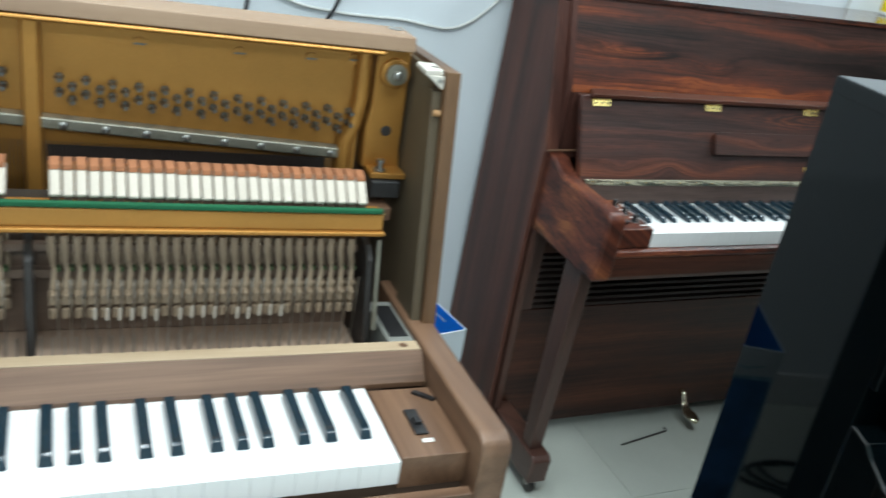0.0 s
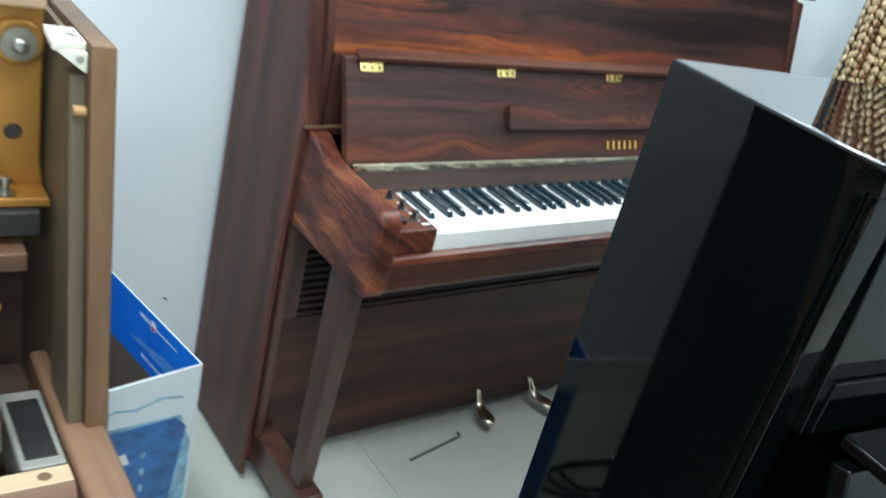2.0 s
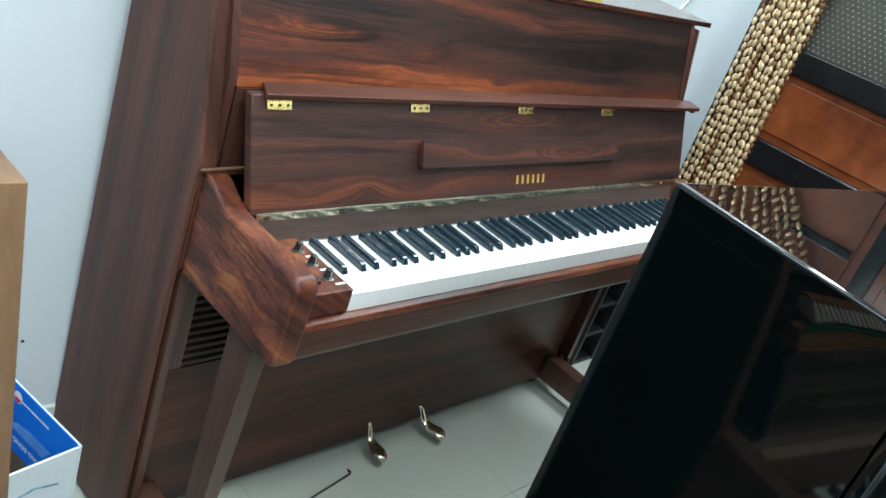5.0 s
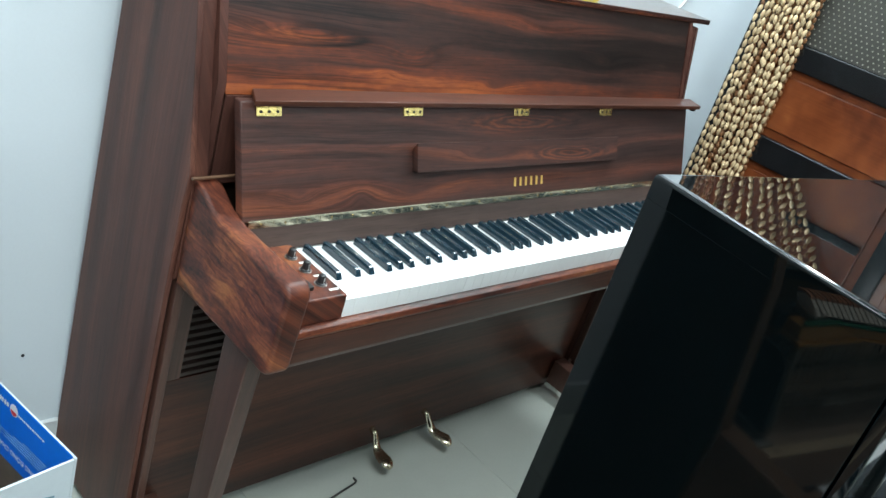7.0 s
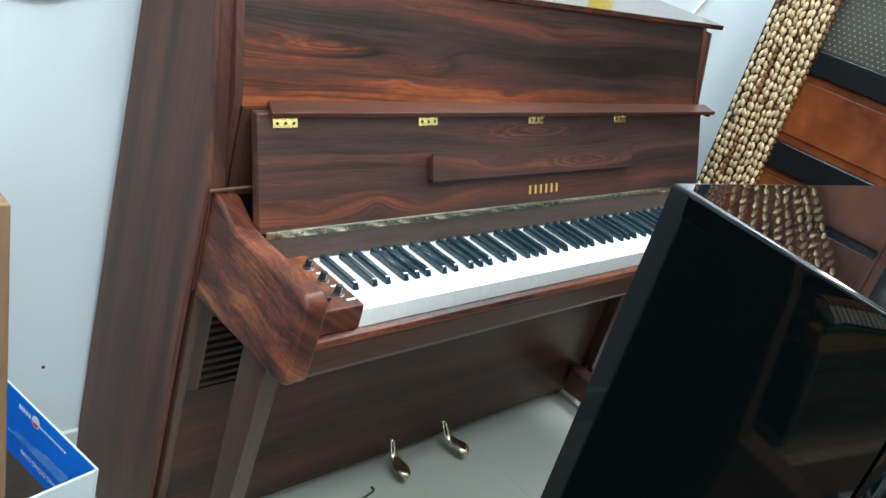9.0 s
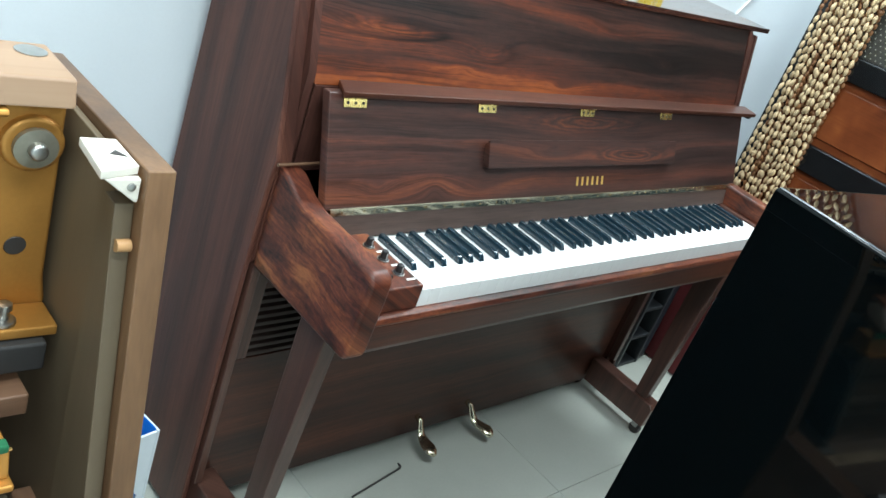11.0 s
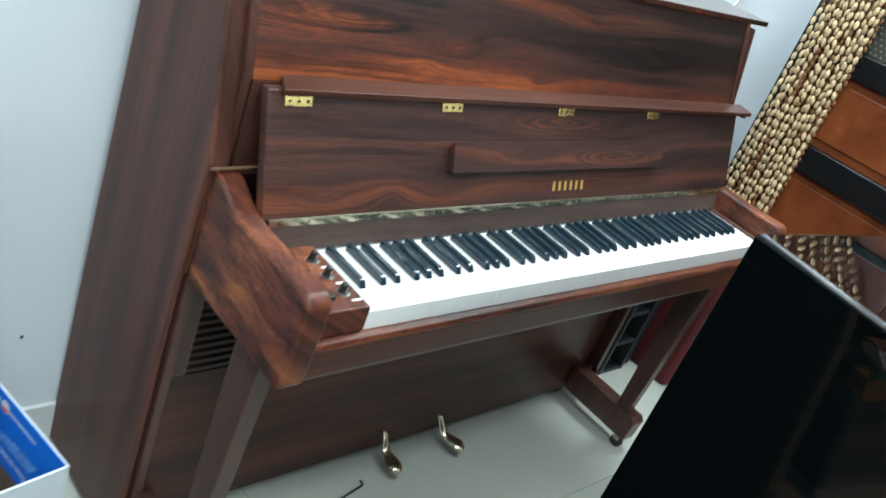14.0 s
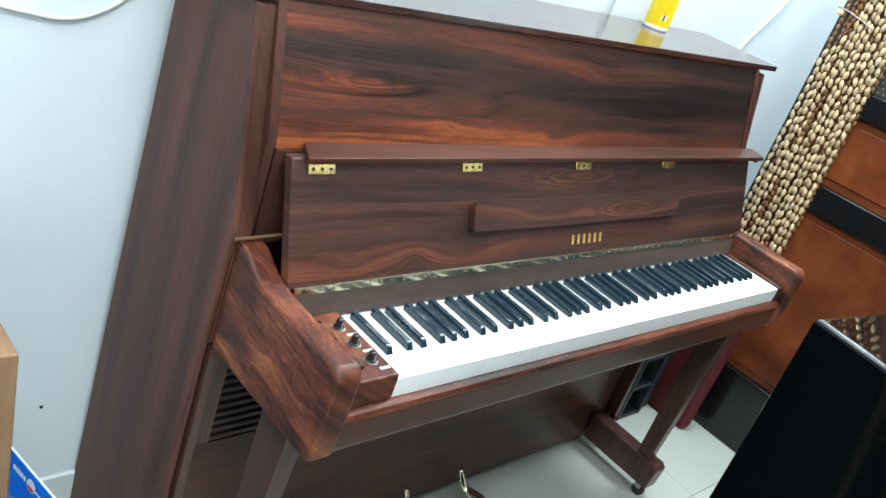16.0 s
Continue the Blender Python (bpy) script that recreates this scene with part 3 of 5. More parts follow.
part("stile", prism(STILE, "x", 1.453, 1.4675), m_rose_side, rose)
part("cheek", box(0.0525, 0.125, 0.2790, 0.2835, 0.83, 0.9845), m_rose_side, rose)
part("inner_board", box(0.053, 1.452, 0.372, 0.386, 0.80, 1.17), m_keybed, rose)
bm = prism([(0.100, 0.2840), (0.068, 0.2250), (1.472, 0.2250), (1.512, 0.2840)], "z", 0.9895, 0.9990, 0.0012, 2)
for v in bm.verts:
    v.co.z -= 0.05 * (v.co.y - 0.2282)
part("shelf", bm, m_rose_low, rose, "hinged music shelf folded back")
part("shelf_stop", box(1.468, 1.484, 0.240, 0.262, 0.9775, 0.9885, 0.002), m_rubber, rose, "small black rubber stop")
FT, FB = (0.243, 0.9905), (0.172, 0.812)


def on_fall(z):
    return FB[0] + (FT[0] - FB[0]) * (z - FB[1]) / (FT[1] - FB[1])


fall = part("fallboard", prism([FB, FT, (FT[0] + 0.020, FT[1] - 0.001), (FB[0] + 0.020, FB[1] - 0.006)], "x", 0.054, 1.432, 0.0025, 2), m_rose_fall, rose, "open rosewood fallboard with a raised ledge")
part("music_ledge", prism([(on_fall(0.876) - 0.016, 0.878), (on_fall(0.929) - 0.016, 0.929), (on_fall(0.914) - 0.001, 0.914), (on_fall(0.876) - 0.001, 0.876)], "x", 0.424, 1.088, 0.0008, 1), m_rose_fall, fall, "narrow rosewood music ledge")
for x in (0.50, 0.95):
    part("ledge_hinge", box(x - 0.020, x + 0.020, on_fall(0.876) - 0.012, on_fall(0.876) - 0.002, 0.8850, 0.8765), m_oldbrass, fall)
for x in (0.105, 0.423, 0.738, 1.050):
    bm = prism([(on_fall(0.970) - 0.0035, 0.970), (on_fall(0.986) - 0.0035, 0.986), (on_fall(0.986) - 0.0003, 0.986), (on_fall(0.970) - 0.0003, 0.970)], "x", x - 0.024, x + 0.024, 0.0008, 1)
    tube([(x - 0.022, 0.2350, 0.9880), (x + 0.022, 0.2350, 0.9880)], 0.0034, 8, bm)
    h = part("hinge", bm, m_hinge, fall, "small polished brass hinge")
    for k in (-0.016, 0.0, 0.016):
        bm = B()
        screw_head(bm, x + k, on_fall(0.977) - 0.0030, 0.977, 0.0030)
        part("screw", bm, m_darkiron, h)
# the maker's name stands as plain gold strokes
for k in range(6):
    x = 0.722 + k * 0.0182
    part("inlay", prism([(on_fall(0.832) - 0.0012, 0.832), (on_fall(0.849) - 0.0012, 0.849), (on_fall(0.849) + 0.002, 0.849), (on_fall(0.832) + 0.002, 0.832)], "x", x + 0.002, x + 0.0080), m_goldprint, fall, "gold inlaid mark")
bm = B()
for k in range(28):
    x = 0.062 + k * 0.0478
    d = random.uniform(-0.0008, 0.0006)
    prism([(0.1668, 0.804), (0.1668 + d, 0.8165), (0.1712, 0.8165), (0.1712, 0.804)], "x", x, x + 0.0468, 0.0005, 1, bm)
tube([(0.060, 0.1675, 0.8175), (1.428, 0.1675, 0.8175)], 0.0010, 6, bm)
strip = part("piano_hinge", bm, m_striphinge, rose, "long polished brass piano hinge")
for k in range(28):
    bm = B()
    screw_head(bm, 0.086 + k * 0.0478, 0.1669, 0.8105, 0.0024)
    part("screw", bm, m_oldbrass, strip)
part("nameboard", prism([(0.158, 0.764), (0.168, 0.803), (0.190, 0.803), (0.190, 0.764)], "x", 0.0665, 1.3975, 0.0015), m_rose_board, rose, "dull grey-brown board behind the keys")
ARM = [(0.268, 0.650), (0.130, 0.650), (0.000, 0.650), (-0.006, 0.6515), (-0.0115, 0.655), (-0.0150, 0.6605), (-0.0165, 0.667), (-0.0195, 0.730), (-0.022, 0.792), (-0.0205, 0.800), (-0.0165, 0.807), (-0.010, 0.8125), (-0.002, 0.815), (0.060, 0.814), (0.110, 0.814), (0.170, 0.816), (0.206, 0.825), (0.232, 0.839), (0.246, 0.845), (0.268, 0.847)]
part("arm", pillow(ARM, 0.014, 0.0585, 0.009), m_rose_arm, rose, "rosewood arm with rounded corners")
part("arm", pillow(ARM, 1.398, 1.444, 0.009), m_rose_arm, rose, "rosewood arm with rounded corners")
part("trim_rod", tube([(0.004, 0.2565, 0.8530), (0.095, 0.2565, 0.8550)], 0.0030, 8), m_walnut_x, rose)
part("trim_rod", tube([(1.410, 0.2565, 0.8550), (1.498, 0.2565, 0.8530)], 0.0030, 8), m_rose_rail, rose)
ctrl = part("key_block", box(0.0590, 0.148, -0.004, 0.158, 0.7275, 0.7730, 0.004, 3), m_rose_arm, rose, "rosewood key block holding the black control knobs")
part("key_block", box(1.3770, 1.3975, -0.004, 0.158, 0.700, 0.7655, 0.004, 3), m_rose_low, rose)
for y in (0.035, 0.077, 0.118):
    k = part("knob", lathe([(0.0088, 0), (0.0088, 0.003), (0.0068, 0.004), (0.0060, 0.0155), (0.0045, 0.0170), (0.001, 0.0174)], (0.121, y, 0.7731), 14), m_plastic, ctrl, "small black control knob")
    part("pointer", box(0.1208, 0.1214, y - 0.0068, y - 0.0062, 0.777, 0.788), m_print, k)
    part("legend", box(0.124, 0.142, y - 0.022, y - 0.0170, 0.7731, 0.7735), m_print, ctrl, "unreadable white legend")
    part("collar", lathe([(0.0108, 0), (0.0108, 0.0012), (0.0088, 0.0016)], (0.121, y, 0.7731), 14), m_steel, ctrl)
for y in (0.088, 0.131):
    part("jack", lathe([(0.005, 0), (0.005, 0.006), (0.003, 0.0065), (0.003, 0.004)], (0.092, y, 0.7731), 10), m_plastic, ctrl)
part("switch", box(0.083, 0.097, 0.020, 0.042, 0.7731, 0.781, 0.0015), m_plastic, ctrl, "black rocker switch")
part("legend", box(0.090, 0.100, 0.045, 0.049, 0.7731, 0.7735), m_print, ctrl)
part("key_slip", prism([(-0.0120, 0.7080), (-0.0145, 0.714), (-0.0120, 0.722), (-0.0005, 0.727), (0.003, 0.727), (0.003, 0.7080)], "x", 0.0590, 1.3975, 0.0015, 2), m_rose_rail, rose, "figured rosewood rail in front of the keys")
part("key_bed_front", prism([(0.004, 0.648), (-0.004, 0.652), (-0.0085, 0.662), (-0.0105, 0.7075), (0.003, 0.7075), (0.010, 0.648)], "x", 0.0590, 1.3975, 0.002, 2), m_rose_low, rose, "dull rosewood face under the key rail")
part("key_bed", box(0.0665, 1.3975, 0.0105, 0.30, 0.648, 0.6600, 0.002, 1), m_rose_low, rose)
part("key_frame", box(0.149, 1.376, 0.0105, 0.165, 0.6605, 0.7245), m_keybed, rose)
part("bottom_panel", box(0.0365, 1.4675, 0.305, 0.325, 0.035, 0.402, 0.002), m_rose_low, rose, "plain dark rosewood lower panel")
part("bottom_panel_stile", box(0.0365, 0.088, 0.3045, 0.325, 0.4025, 0.660, 0.001), m_rose_leg, rose)
part("bottom_panel_stile", box(1.416, 1.4675, 0.3045, 0.325, 0.4025, 0.660, 0.001), m_rose_leg, rose)
part("bottom_panel_rail", box(0.0885, 1.4155, 0.305, 0.325, 0.565, 0.6595), m_rose_low, rose)
part("louvre_backing", box(0.0665, 1.4585, 0.335, 0.340, 0.39, 0.575), m_plastic, rose, "black backing behind the louvres")
for k in range(9):
    z = 0.405 + k * 0.0178
    part("louvre", prism([(0.305, z), (0.306, z + 0.0085), (0.324, z + 0.0115), (0.324, z + 0.004)], "x", 0.0885, 1.4155, 0.0008, 1), m_louvre, rose)
for x0, x1 in ((0.036, 0.070), (1.412, 1.444)):
    part("leg", prism([(0.092, 0.125), (0.058, 0.653), (0.132, 0.653), (0.134, 0.125)], "x", x0, x1, 0.003, 2), m_rose_leg, rose)
    part("toe", prism([(0.060, 0.044), (0.054, 0.112), (0.066, 0.1245), (0.30, 0.1245), (0.30, 0.044)], "x", x0 - 0.008, x1 + 0.012, 0.004, 2), m_rose_leg, rose)
    for y in (0.085, 0.335):
        c = part("caster", lathe([(0.008, -0.009), (0.016, -0.009), (0.0185, -0.006), (0.0185, 0.006), (0.016, 0.009), (0.008, 0.009)], ((x0 + x1) / 2, y, 0.0185), 16, "x"), m_darkiron, rose, "small dark caster")
        part("caster_fork", box((x0 + x1) / 2 - 0.014, (x0 + x1) / 2 + 0.014, y - 0.008, y + 0.012, 0.025, 0.0438, 0.002), m_steel, c)


def pedal(x, sway):
    """A brass pedal whose foot swings sideways by sway from its stem."""
    bm = B()
    rows = []
    path = [(0.325, 0.075, 0.010, 0.007), (0.300, 0.078, 0.010, 0.007), (0.286, 0.072, 0.010, 0.007), (0.276, 0.055, 0.012, 0.007), (0.264, 0.040, 0.016, 0.007),
            (0.248, 0.036, 0.022, 0.0075), (0.230, 0.036, 0.025, 0.008), (0.214, 0.034, 0.020, 0.007), (0.205, 0.031, 0.010, 0.004)]
    for y, z, w, h in path:
        w, h, z = w * 1.6, h * 1.25, z + 0.012
        off = sway * min(1.0, max(0.0, (0.290 - y) / 0.06))
        rows.append([bm.verts.new((x + off + w / 2 * math.cos(a), y, z + h * math.sin(a))) for a in (2 * math.pi * j / 12 for j in range(12))])
    for u, v in zip(rows, rows[1:]):
        for j in range(12):
            bm.faces.new((u[j], u[(j + 1) % 12], v[(j + 1) % 12], v[j]))
    bm.faces.new(rows[0][::-1])
    bm.faces.new(rows[-1])
    return bm


for x, sway in ((0.674, -0.003), (0.858, 0.024)):
    part("pedal", pedal(x, sway), m_pedal, rose, "worn brass pedal")
keyboard(rose, 0.15, 0.0, 0.76, GAPS_A0)


# ---- the brown upright standing open, without its front panels ----
brown = thing("open_piano", (-0.515, -0.315, 0), "brown walnut upright piano opened to its gold plate and action", "piano", "upright pianos")
PX1, PX0 = -0.512, -2.03
PSIDE = [(-0.096, 0.05), (-0.096, 1.176), (-0.328, 1.181), (-0.386, 0.80), (-0.38, 0.60), (-0.33, 0.05)]
for x0, x1 in ((PX1 - 0.021, PX1), (PX0, PX0 + 0.021)):
    part("side_panel", prism(PSIDE, "x", x0, x1, 0.0015), m_walnut_z, brown, "walnut case side with bare edge")
for x0, x1 in ((-0.5475, -0.5335), (PX0 + 0.0215, PX0 + 0.0355)):
    part("side_liner", box(x0, x1, -0.298, -0.099, 0.62, 1.171, 0.001), m_liner, brown)
    part("side_stile", prism([(-0.2985, 0.62), (-0.2985, 1.150), (-0.318, 1.150), (-0.376, 0.80), (-0.376, 0.62)], "x", x0 - 0.008, x1, 0.001), m_liner, brown)
# added over the unseen walnut side so the black piano mirrors it dark
part("outer_veneer", prism([(-0.098, 0.052), (-0.098, 1.172), (-0.323, 1.177), (-0.381, 0.80), (-0.375, 0.60), (-0.326, 0.052)], "x", PX1 + 0.0002, PX1 + 0.0014), m_darksheet, brown, "thin dark sheet added on the unseen side")
part("back_board", box(PX0 + 0.022, PX1 - 0.022, -0.114, -0.098, 0.06, 1.155), m_keybed, brown)
part("pin_block", prism([(-0.1585, 1.160), (-0.1585, 1.205), (-0.229, 1.205), (-0.234, 1.1825), (-0.178, 1.1825), (-0.178, 1.160)], "x", PX0 + 0.037, -0.5565, 0.003, 2), m_block, brown, "bare beech pin block on top of the open piano")
part("block_screw", lathe([(0.0115, 0), (0.0115, 0.0008), (0.004, 0.0012)], (-0.574, -0.179, 1.2051), 18), m_steel, brown)
# gold plate: sunken field, rim, strut, thick ends with bolts
plate = part("plate", box(PX0 + 0.040, -0.618, -0.196, -0.180, 0.70, 1.178), m_gold, brown, "gold bronze cast-iron plate")
part("plate_rim", prism([(-0.196, 1.168), (-0.234, 1.1745), (-0.2375, 1.1775), (-0.235, 1.181), (-0.196, 1.181)], "x", PX0 + 0.040, -0.602, 0.001), m_gold, plate)
for xs in (-1.060, -1.480):
    part("strut", prism([(xs - 0.012, -0.196), (xs - 0.009, -0.226), (xs + 0.009, -0.226), (xs + 0.012, -0.196)], "z", 0.86, 1.177, 0.002), m_gold, plate)
part("plate_rib", tube([(-0.622, -0.204, 1.176), (-0.622, -0.206, 1.10), (-0.628, -0.207, 1.06), (-0.640, -0.207, 1.03), (-0.640, -0.206, 0.98)], 0.011, 8), m_gold, plate)
end = part("plate_end", prism([(-0.610, 0.990), (-0.612, 1.05), (-0.606, 1.09), (-0.606, 1.181), (-0.554, 1.181), (-0.553, 1.02), (-0.549, 0.994), (-0.556, 0.986)], "y", -0.212, -0.180, 0.004, 2), m_gold, plate, "thick gold end of the plate")
part("end_flange", box(-0.606, -0.551, -0.250, -0.2125, 0.986, 0.996, 0.002), m_gold, plate)
part("boss", lathe([(0.0235, 0), (0.0225, -0.005), (0.019, -0.007)], (-0.577, -0.212, 1.145), 24, "y"), m_gold, plate)
bolt = part("bolt_washer", lathe([(0.0160, 0), (0.0160, -0.005), (0.0075, -0.0065)], (-0.577, -0.2195, 1.145), 24, "y"), m_barsteel, plate, "dull grey washer under a steel bolt")
part("bolt", lathe([(0.0072, 0), (0.0068, -0.005), (0.004, -0.0075)], (-0.577, -0.226, 1.145), 12, "y"), m_steel, bolt)
part("hole", lathe([(0.0085, 0), (0.008, -0.0008), (0.002, -0.001)], (-0.579, -0.2125, 1.053), 16, "y"), m_darkiron, plate)
for x, z in ((-0.80, 1.150), (-0.70, 1.152), (-0.635, 1.156), (-0.93, 1.150), (-1.15, 1.150)):
    s = part("plate_screw", lathe([(0.009, 0), (0.009, -0.002), (0.006, -0.003)], (x, -0.1962, z), 14, "y"), m_gold, plate)
    part("screw_slot", box(x - 0.0075, x + 0.0075, -0.2001, -0.1985, z - 0.0012, z + 0.0012), m_pin, s)
bm = lathe([(0.0042, 0.003), (0.0042, -0.010), (0.0034, -0.012), (0.0034, -0.022), (0.003, -0.0225)], (0, 0, 0), 8, "y")
tube([(-0.0048, -0.006, 0), (-0.004, -0.003, -0.004), (0.004, -0.003, -0.004), (0.0048, -0.006, 0), (0.004, -0.008, 0.004), (-0.004, -0.008, 0.004)], 0.0013, 5, bm)
PIN = mesh_of("tuning_pin", bm, m_pin)
for k in range(54):
    x = -0.637 - k * 0.0163 + random.uniform(-0.0006, 0.0006)
    if abs(x + 1.060) < 0.018:
        continue
    for drop in ((0.0, 0.0190) if k % 2 == 0 else (0.0100, 0.0290)):
        piece("tuning_pin", PIN, (x, -0.197, 1.0785 + 0.045 * (-0.634 - x) - drop + random.uniform(-0.0006, 0.0006)), plate)
# flat dark strip laid on the plate as painted shade below the bar
part("plate_opening", box(-0.665, -1.045, -0.1968, -0.1955, 0.975, 0.999, 0.0), m_louvre, plate, "dark strip painting the shade behind the strings")
bm = prism([(-0.197, 1.012), (-0.211, 1.015), (-0.211, 1.030), (-0.197, 1.034)], "x", -0.640, -0.640 - 0.80, 0.002)
for v in bm.verts:
    v.co.z += 0.056 * (-0.640 - v.co.x) - 0.012
bar = part("pressure_bar", bm, m_barsteel, plate, "nickel pressure bar with round screws")
BARSCREW = mesh_of("bar_screw", lathe([(0.0052, 0), (0.005, -0.003), (0.0025, -0.0045)], (0, 0, 0), 10, "y"), m_steel)
for k in range(15):
    x = -0.660 - k * 0.052
    if abs(x + 1.06) > 0.02:
        piece("bar_screw", BARSCREW, (x, -0.2112, 1.0105 + 0.056 * (-0.640 - x)), bar)
bm = B()
for k in range(150):
    x = -0.636 - k * 0.0049
    box(x - 0.0005, x + 0.0005, -0.2005, -0.1995, 0.76, 1.005, bm=bm)
tagged(part("string_layer", bm, m_pin, plate, "fine steel strings"), kind="stuff")
# hammers
bm = prism([(-0.316, 0.988), (-0.354, 0.9820), (-0.358, 0.988), (-0.336, 1.0155), (-0.322, 1.0215), (-0.306, 1.008)], "x", -0.0063, 0.0063, 0.0015, 1)
HAMMER = mesh_of("hammer", bm, m_felt)
bm = prism([(-0.3362, 1.0160), (-0.3330, 1.0235), (-0.318, 1.0285), (-0.306, 1.025), (-0.306, 1.015), (-0.322, 1.0220)], "x", -0.0061, 0.0061, 0.001, 1)
UNDER = mesh_of("hammer_underfelt", bm, m_redfelt)
bm = prism([(-0.3545, 0.9815), (-0.316, 0.9875), (-0.312, 0.974), (-0.3535, 0.970)], "x", -0.0056, 0.0056)
SHANK = mesh_of("hammer_moulding", bm, m_keybed)
PITCH = 0.0149
action = part("action_rail", box(PX0 + 0.10, -0.640, -0.300, -0.270, 0.93, 0.96), m_darkiron, brown)
for k in range(60):
    x = -0.640 - PITCH * (k + 0.5)
    if abs(x + 1.067) < 0.021:
        continue
    dz = random.uniform(-0.0005, 0.0005)
    piece("hammer", HAMMER, (x, 0, dz), action)
    piece("underfelt", UNDER, (x, 0, dz), action)
    piece("moulding", SHANK, (x, 0, dz), action)
part("rail_felt", box(PX0 + 0.08, -0.619, -0.366, -0.356, 0.9740, 0.9815, 0.002), m_green, brown, "green felt on the hammer rail")
part("hammer_rail", prism([(-0.366, 0.9495), (-0.362, 0.9715), (-0.356, 0.9733), (-0.330, 0.9735), (-0.330, 0.9495)], "x", PX0 + 0.07, -0.617, 0.0015), m_gold, brown, "long gold hammer rest rail")
part("rail_lip", box(PX0 + 0.07, -0.615, -0.374, -0.332, 0.9425, 0.9490, 0.002), m_gold, brown)
bm = B()
for k in range(90):
    x = -0.620 - k * PITCH
    box(x - 0.0052, x + 0.0040, -0.3625, -0.360, 0.9732, 0.9747, bm=bm)
tagged(part("rail_clip_row", bm, m_brass, brown), kind="stuff")
# the action below the rail
bm = tube([(0, -0.345, 0.928), (0, -0.346, 0.900), (0.0012, -0.349, 0.880), (0.003, -0.352, 0.866), (0.001, -0.356, 0.845), (0, -0.358, 0.822)], [0.0054, 0.0052, 0.0027, 0.0027, 0.0038, 0.0038], 6)
box(-0.0045, 0.0045, -0.370, -0.345, 0.812, 0.826, 0.001, 1, bm)
lathe([(0.0046, 0), (0.0046, -0.012), (0.003, -0.014)], (0, -0.362, 0.832), 8, "y", bm)
lathe([(0.0040, 0.0), (0.0046, -0.003), (0.0046, -0.016), (0.003, -0.018)], (0, -0.370, 0.806), 8, "z", bm)
for v in bm.verts:
    v.co.z = 0.928 - (0.928 - v.co.z) * 0.78
STICK = mesh_of("wippen", bm, m_action)
BUTTON = mesh_of("damper_felt", box(-0.0036, 0.0036, -0.350, -0.338, 0.877, 0.8825, 0.001), m_olive)
# small pale tabs standing in for the blurry glints on the wires
TAB = mesh_of("bridle_tab", prism([(-0.3795, 0.818), (-0.3830, 0.838), (-0.3820, 0.838), (-0.3785, 0.818)], "x", -0.0018, 0.0018), m_felt)
WIRE = mesh_of("bridle_wire", tube([(0.006, -0.372, 0.765), (0.006, -0.378, 0.840), (0.0062, -0.379, 0.880)], 0.0009, 5), m_steel)
for k in range(58):
    x = -0.646 - PITCH * (k + 0.5)
    if abs(x + 1.067) < 0.020:
        continue
    y = random.uniform(-0.001, 0.001)
    piece("wippen", STICK, (x, y, 0), action)
    piece("wippen", STICK, (x + PITCH / 2, y + 0.020, 0.004), action)
    if 4 <= k <= 24 and random.random() < 0.7:
        piece("bridle_tab", TAB, (x + 0.004, y, random.uniform(-0.003, 0.003)), action)
    piece("damper_felt", BUTTON, (x + 0.007, y, 0), action)
    piece("bridle_wire", WIRE, (x, y, 0), action)
for z, r in ((0.906, 0.005), (0.868, 0.006)):
    part("cross_rail", box(PX0 + 0.10, -0.642, -0.338, -0.325, z - r, z + r), m_keybed, action)
part("wippen_backing", box(PX0 + 0.10, -0.642, -0.315, -0.305, 0.770, 0.925), m_keybed, action)
for x in (-0.628, -1.067, -1.50):
    part("action_bracket", prism([(-0.290, 0.70), (-0.395, 0.735), (-0.385, 0.80), (-0.365, 0.90), (-0.345, 0.917), (-0.300, 0.917)], "x", x - 0.005, x + 0.005, 0.002), m_darkiron, action, "black iron action bracket")
x = -0.628
part("bracket_rod", tube([(x + 0.007, -0.396, 0.800), (x + 0.007, -0.384, 0.860), (x + 0.007, -0.370, 0.936)], [0.0042, 0.0032, 0.0032], 8), m_barsteel, action, "dull nickel bracket rod")
part("bracket_knob", lathe([(0.010, 0), (0.010, 0.003), (0.007, 0.004)], (-0.590, -0.238, 0.9965), 14), m_steel, brown)
part("bracket_screw", lathe([(0.0045, 0), (0.0045, 0.008), (0.0065, 0.009), (0.006, 0.014), (0.003, 0.015)], (-0.590, -0.238, 1.0006), 10), m_steel, brown)
part("support_block", box(-0.606, -0.5600, -0.258, -0.205, 0.957, 0.985, 0.003), m_rubber, brown)
part("support_block", box(-0.622, -0.5750, -0.275, -0.205, 0.926, 0.947, 0.002), m_walnut_x, brown)
# keys' back ends, key strip and keyboard
bm = B()
for k in range(90):
    x = -0.644 - k * 0.01395
    box(x - 0.0066, x + 0.0066, -0.431, -0.300, 0.738, 0.760, bm=bm)
tagged(part("key_back_layer", bm, m_keywood, brown, "bare wooden rear ends of the keys"), kind="stuff")
bm = B()
for k in range(90):
    x = -0.651 - k * 0.01395
    tube([(x, -0.372, 0.742), (x, -0.372, 0.790)], 0.0011, 5, bm)
tagged(part("key_wire", bm, m_steel, brown), kind="stuff")
part("key_floor", box(PX0 + 0.022, PX1 - 0.022, -0.66, -0.116, 0.66, 0.705), m_keybed, brown)
part("key_strip", box(PX0 + 0.05, -0.567, -0.456, -0.432, 0.786, 0.800, 0.001), m_maple, brown, "pale bare wooden strip over the keys")
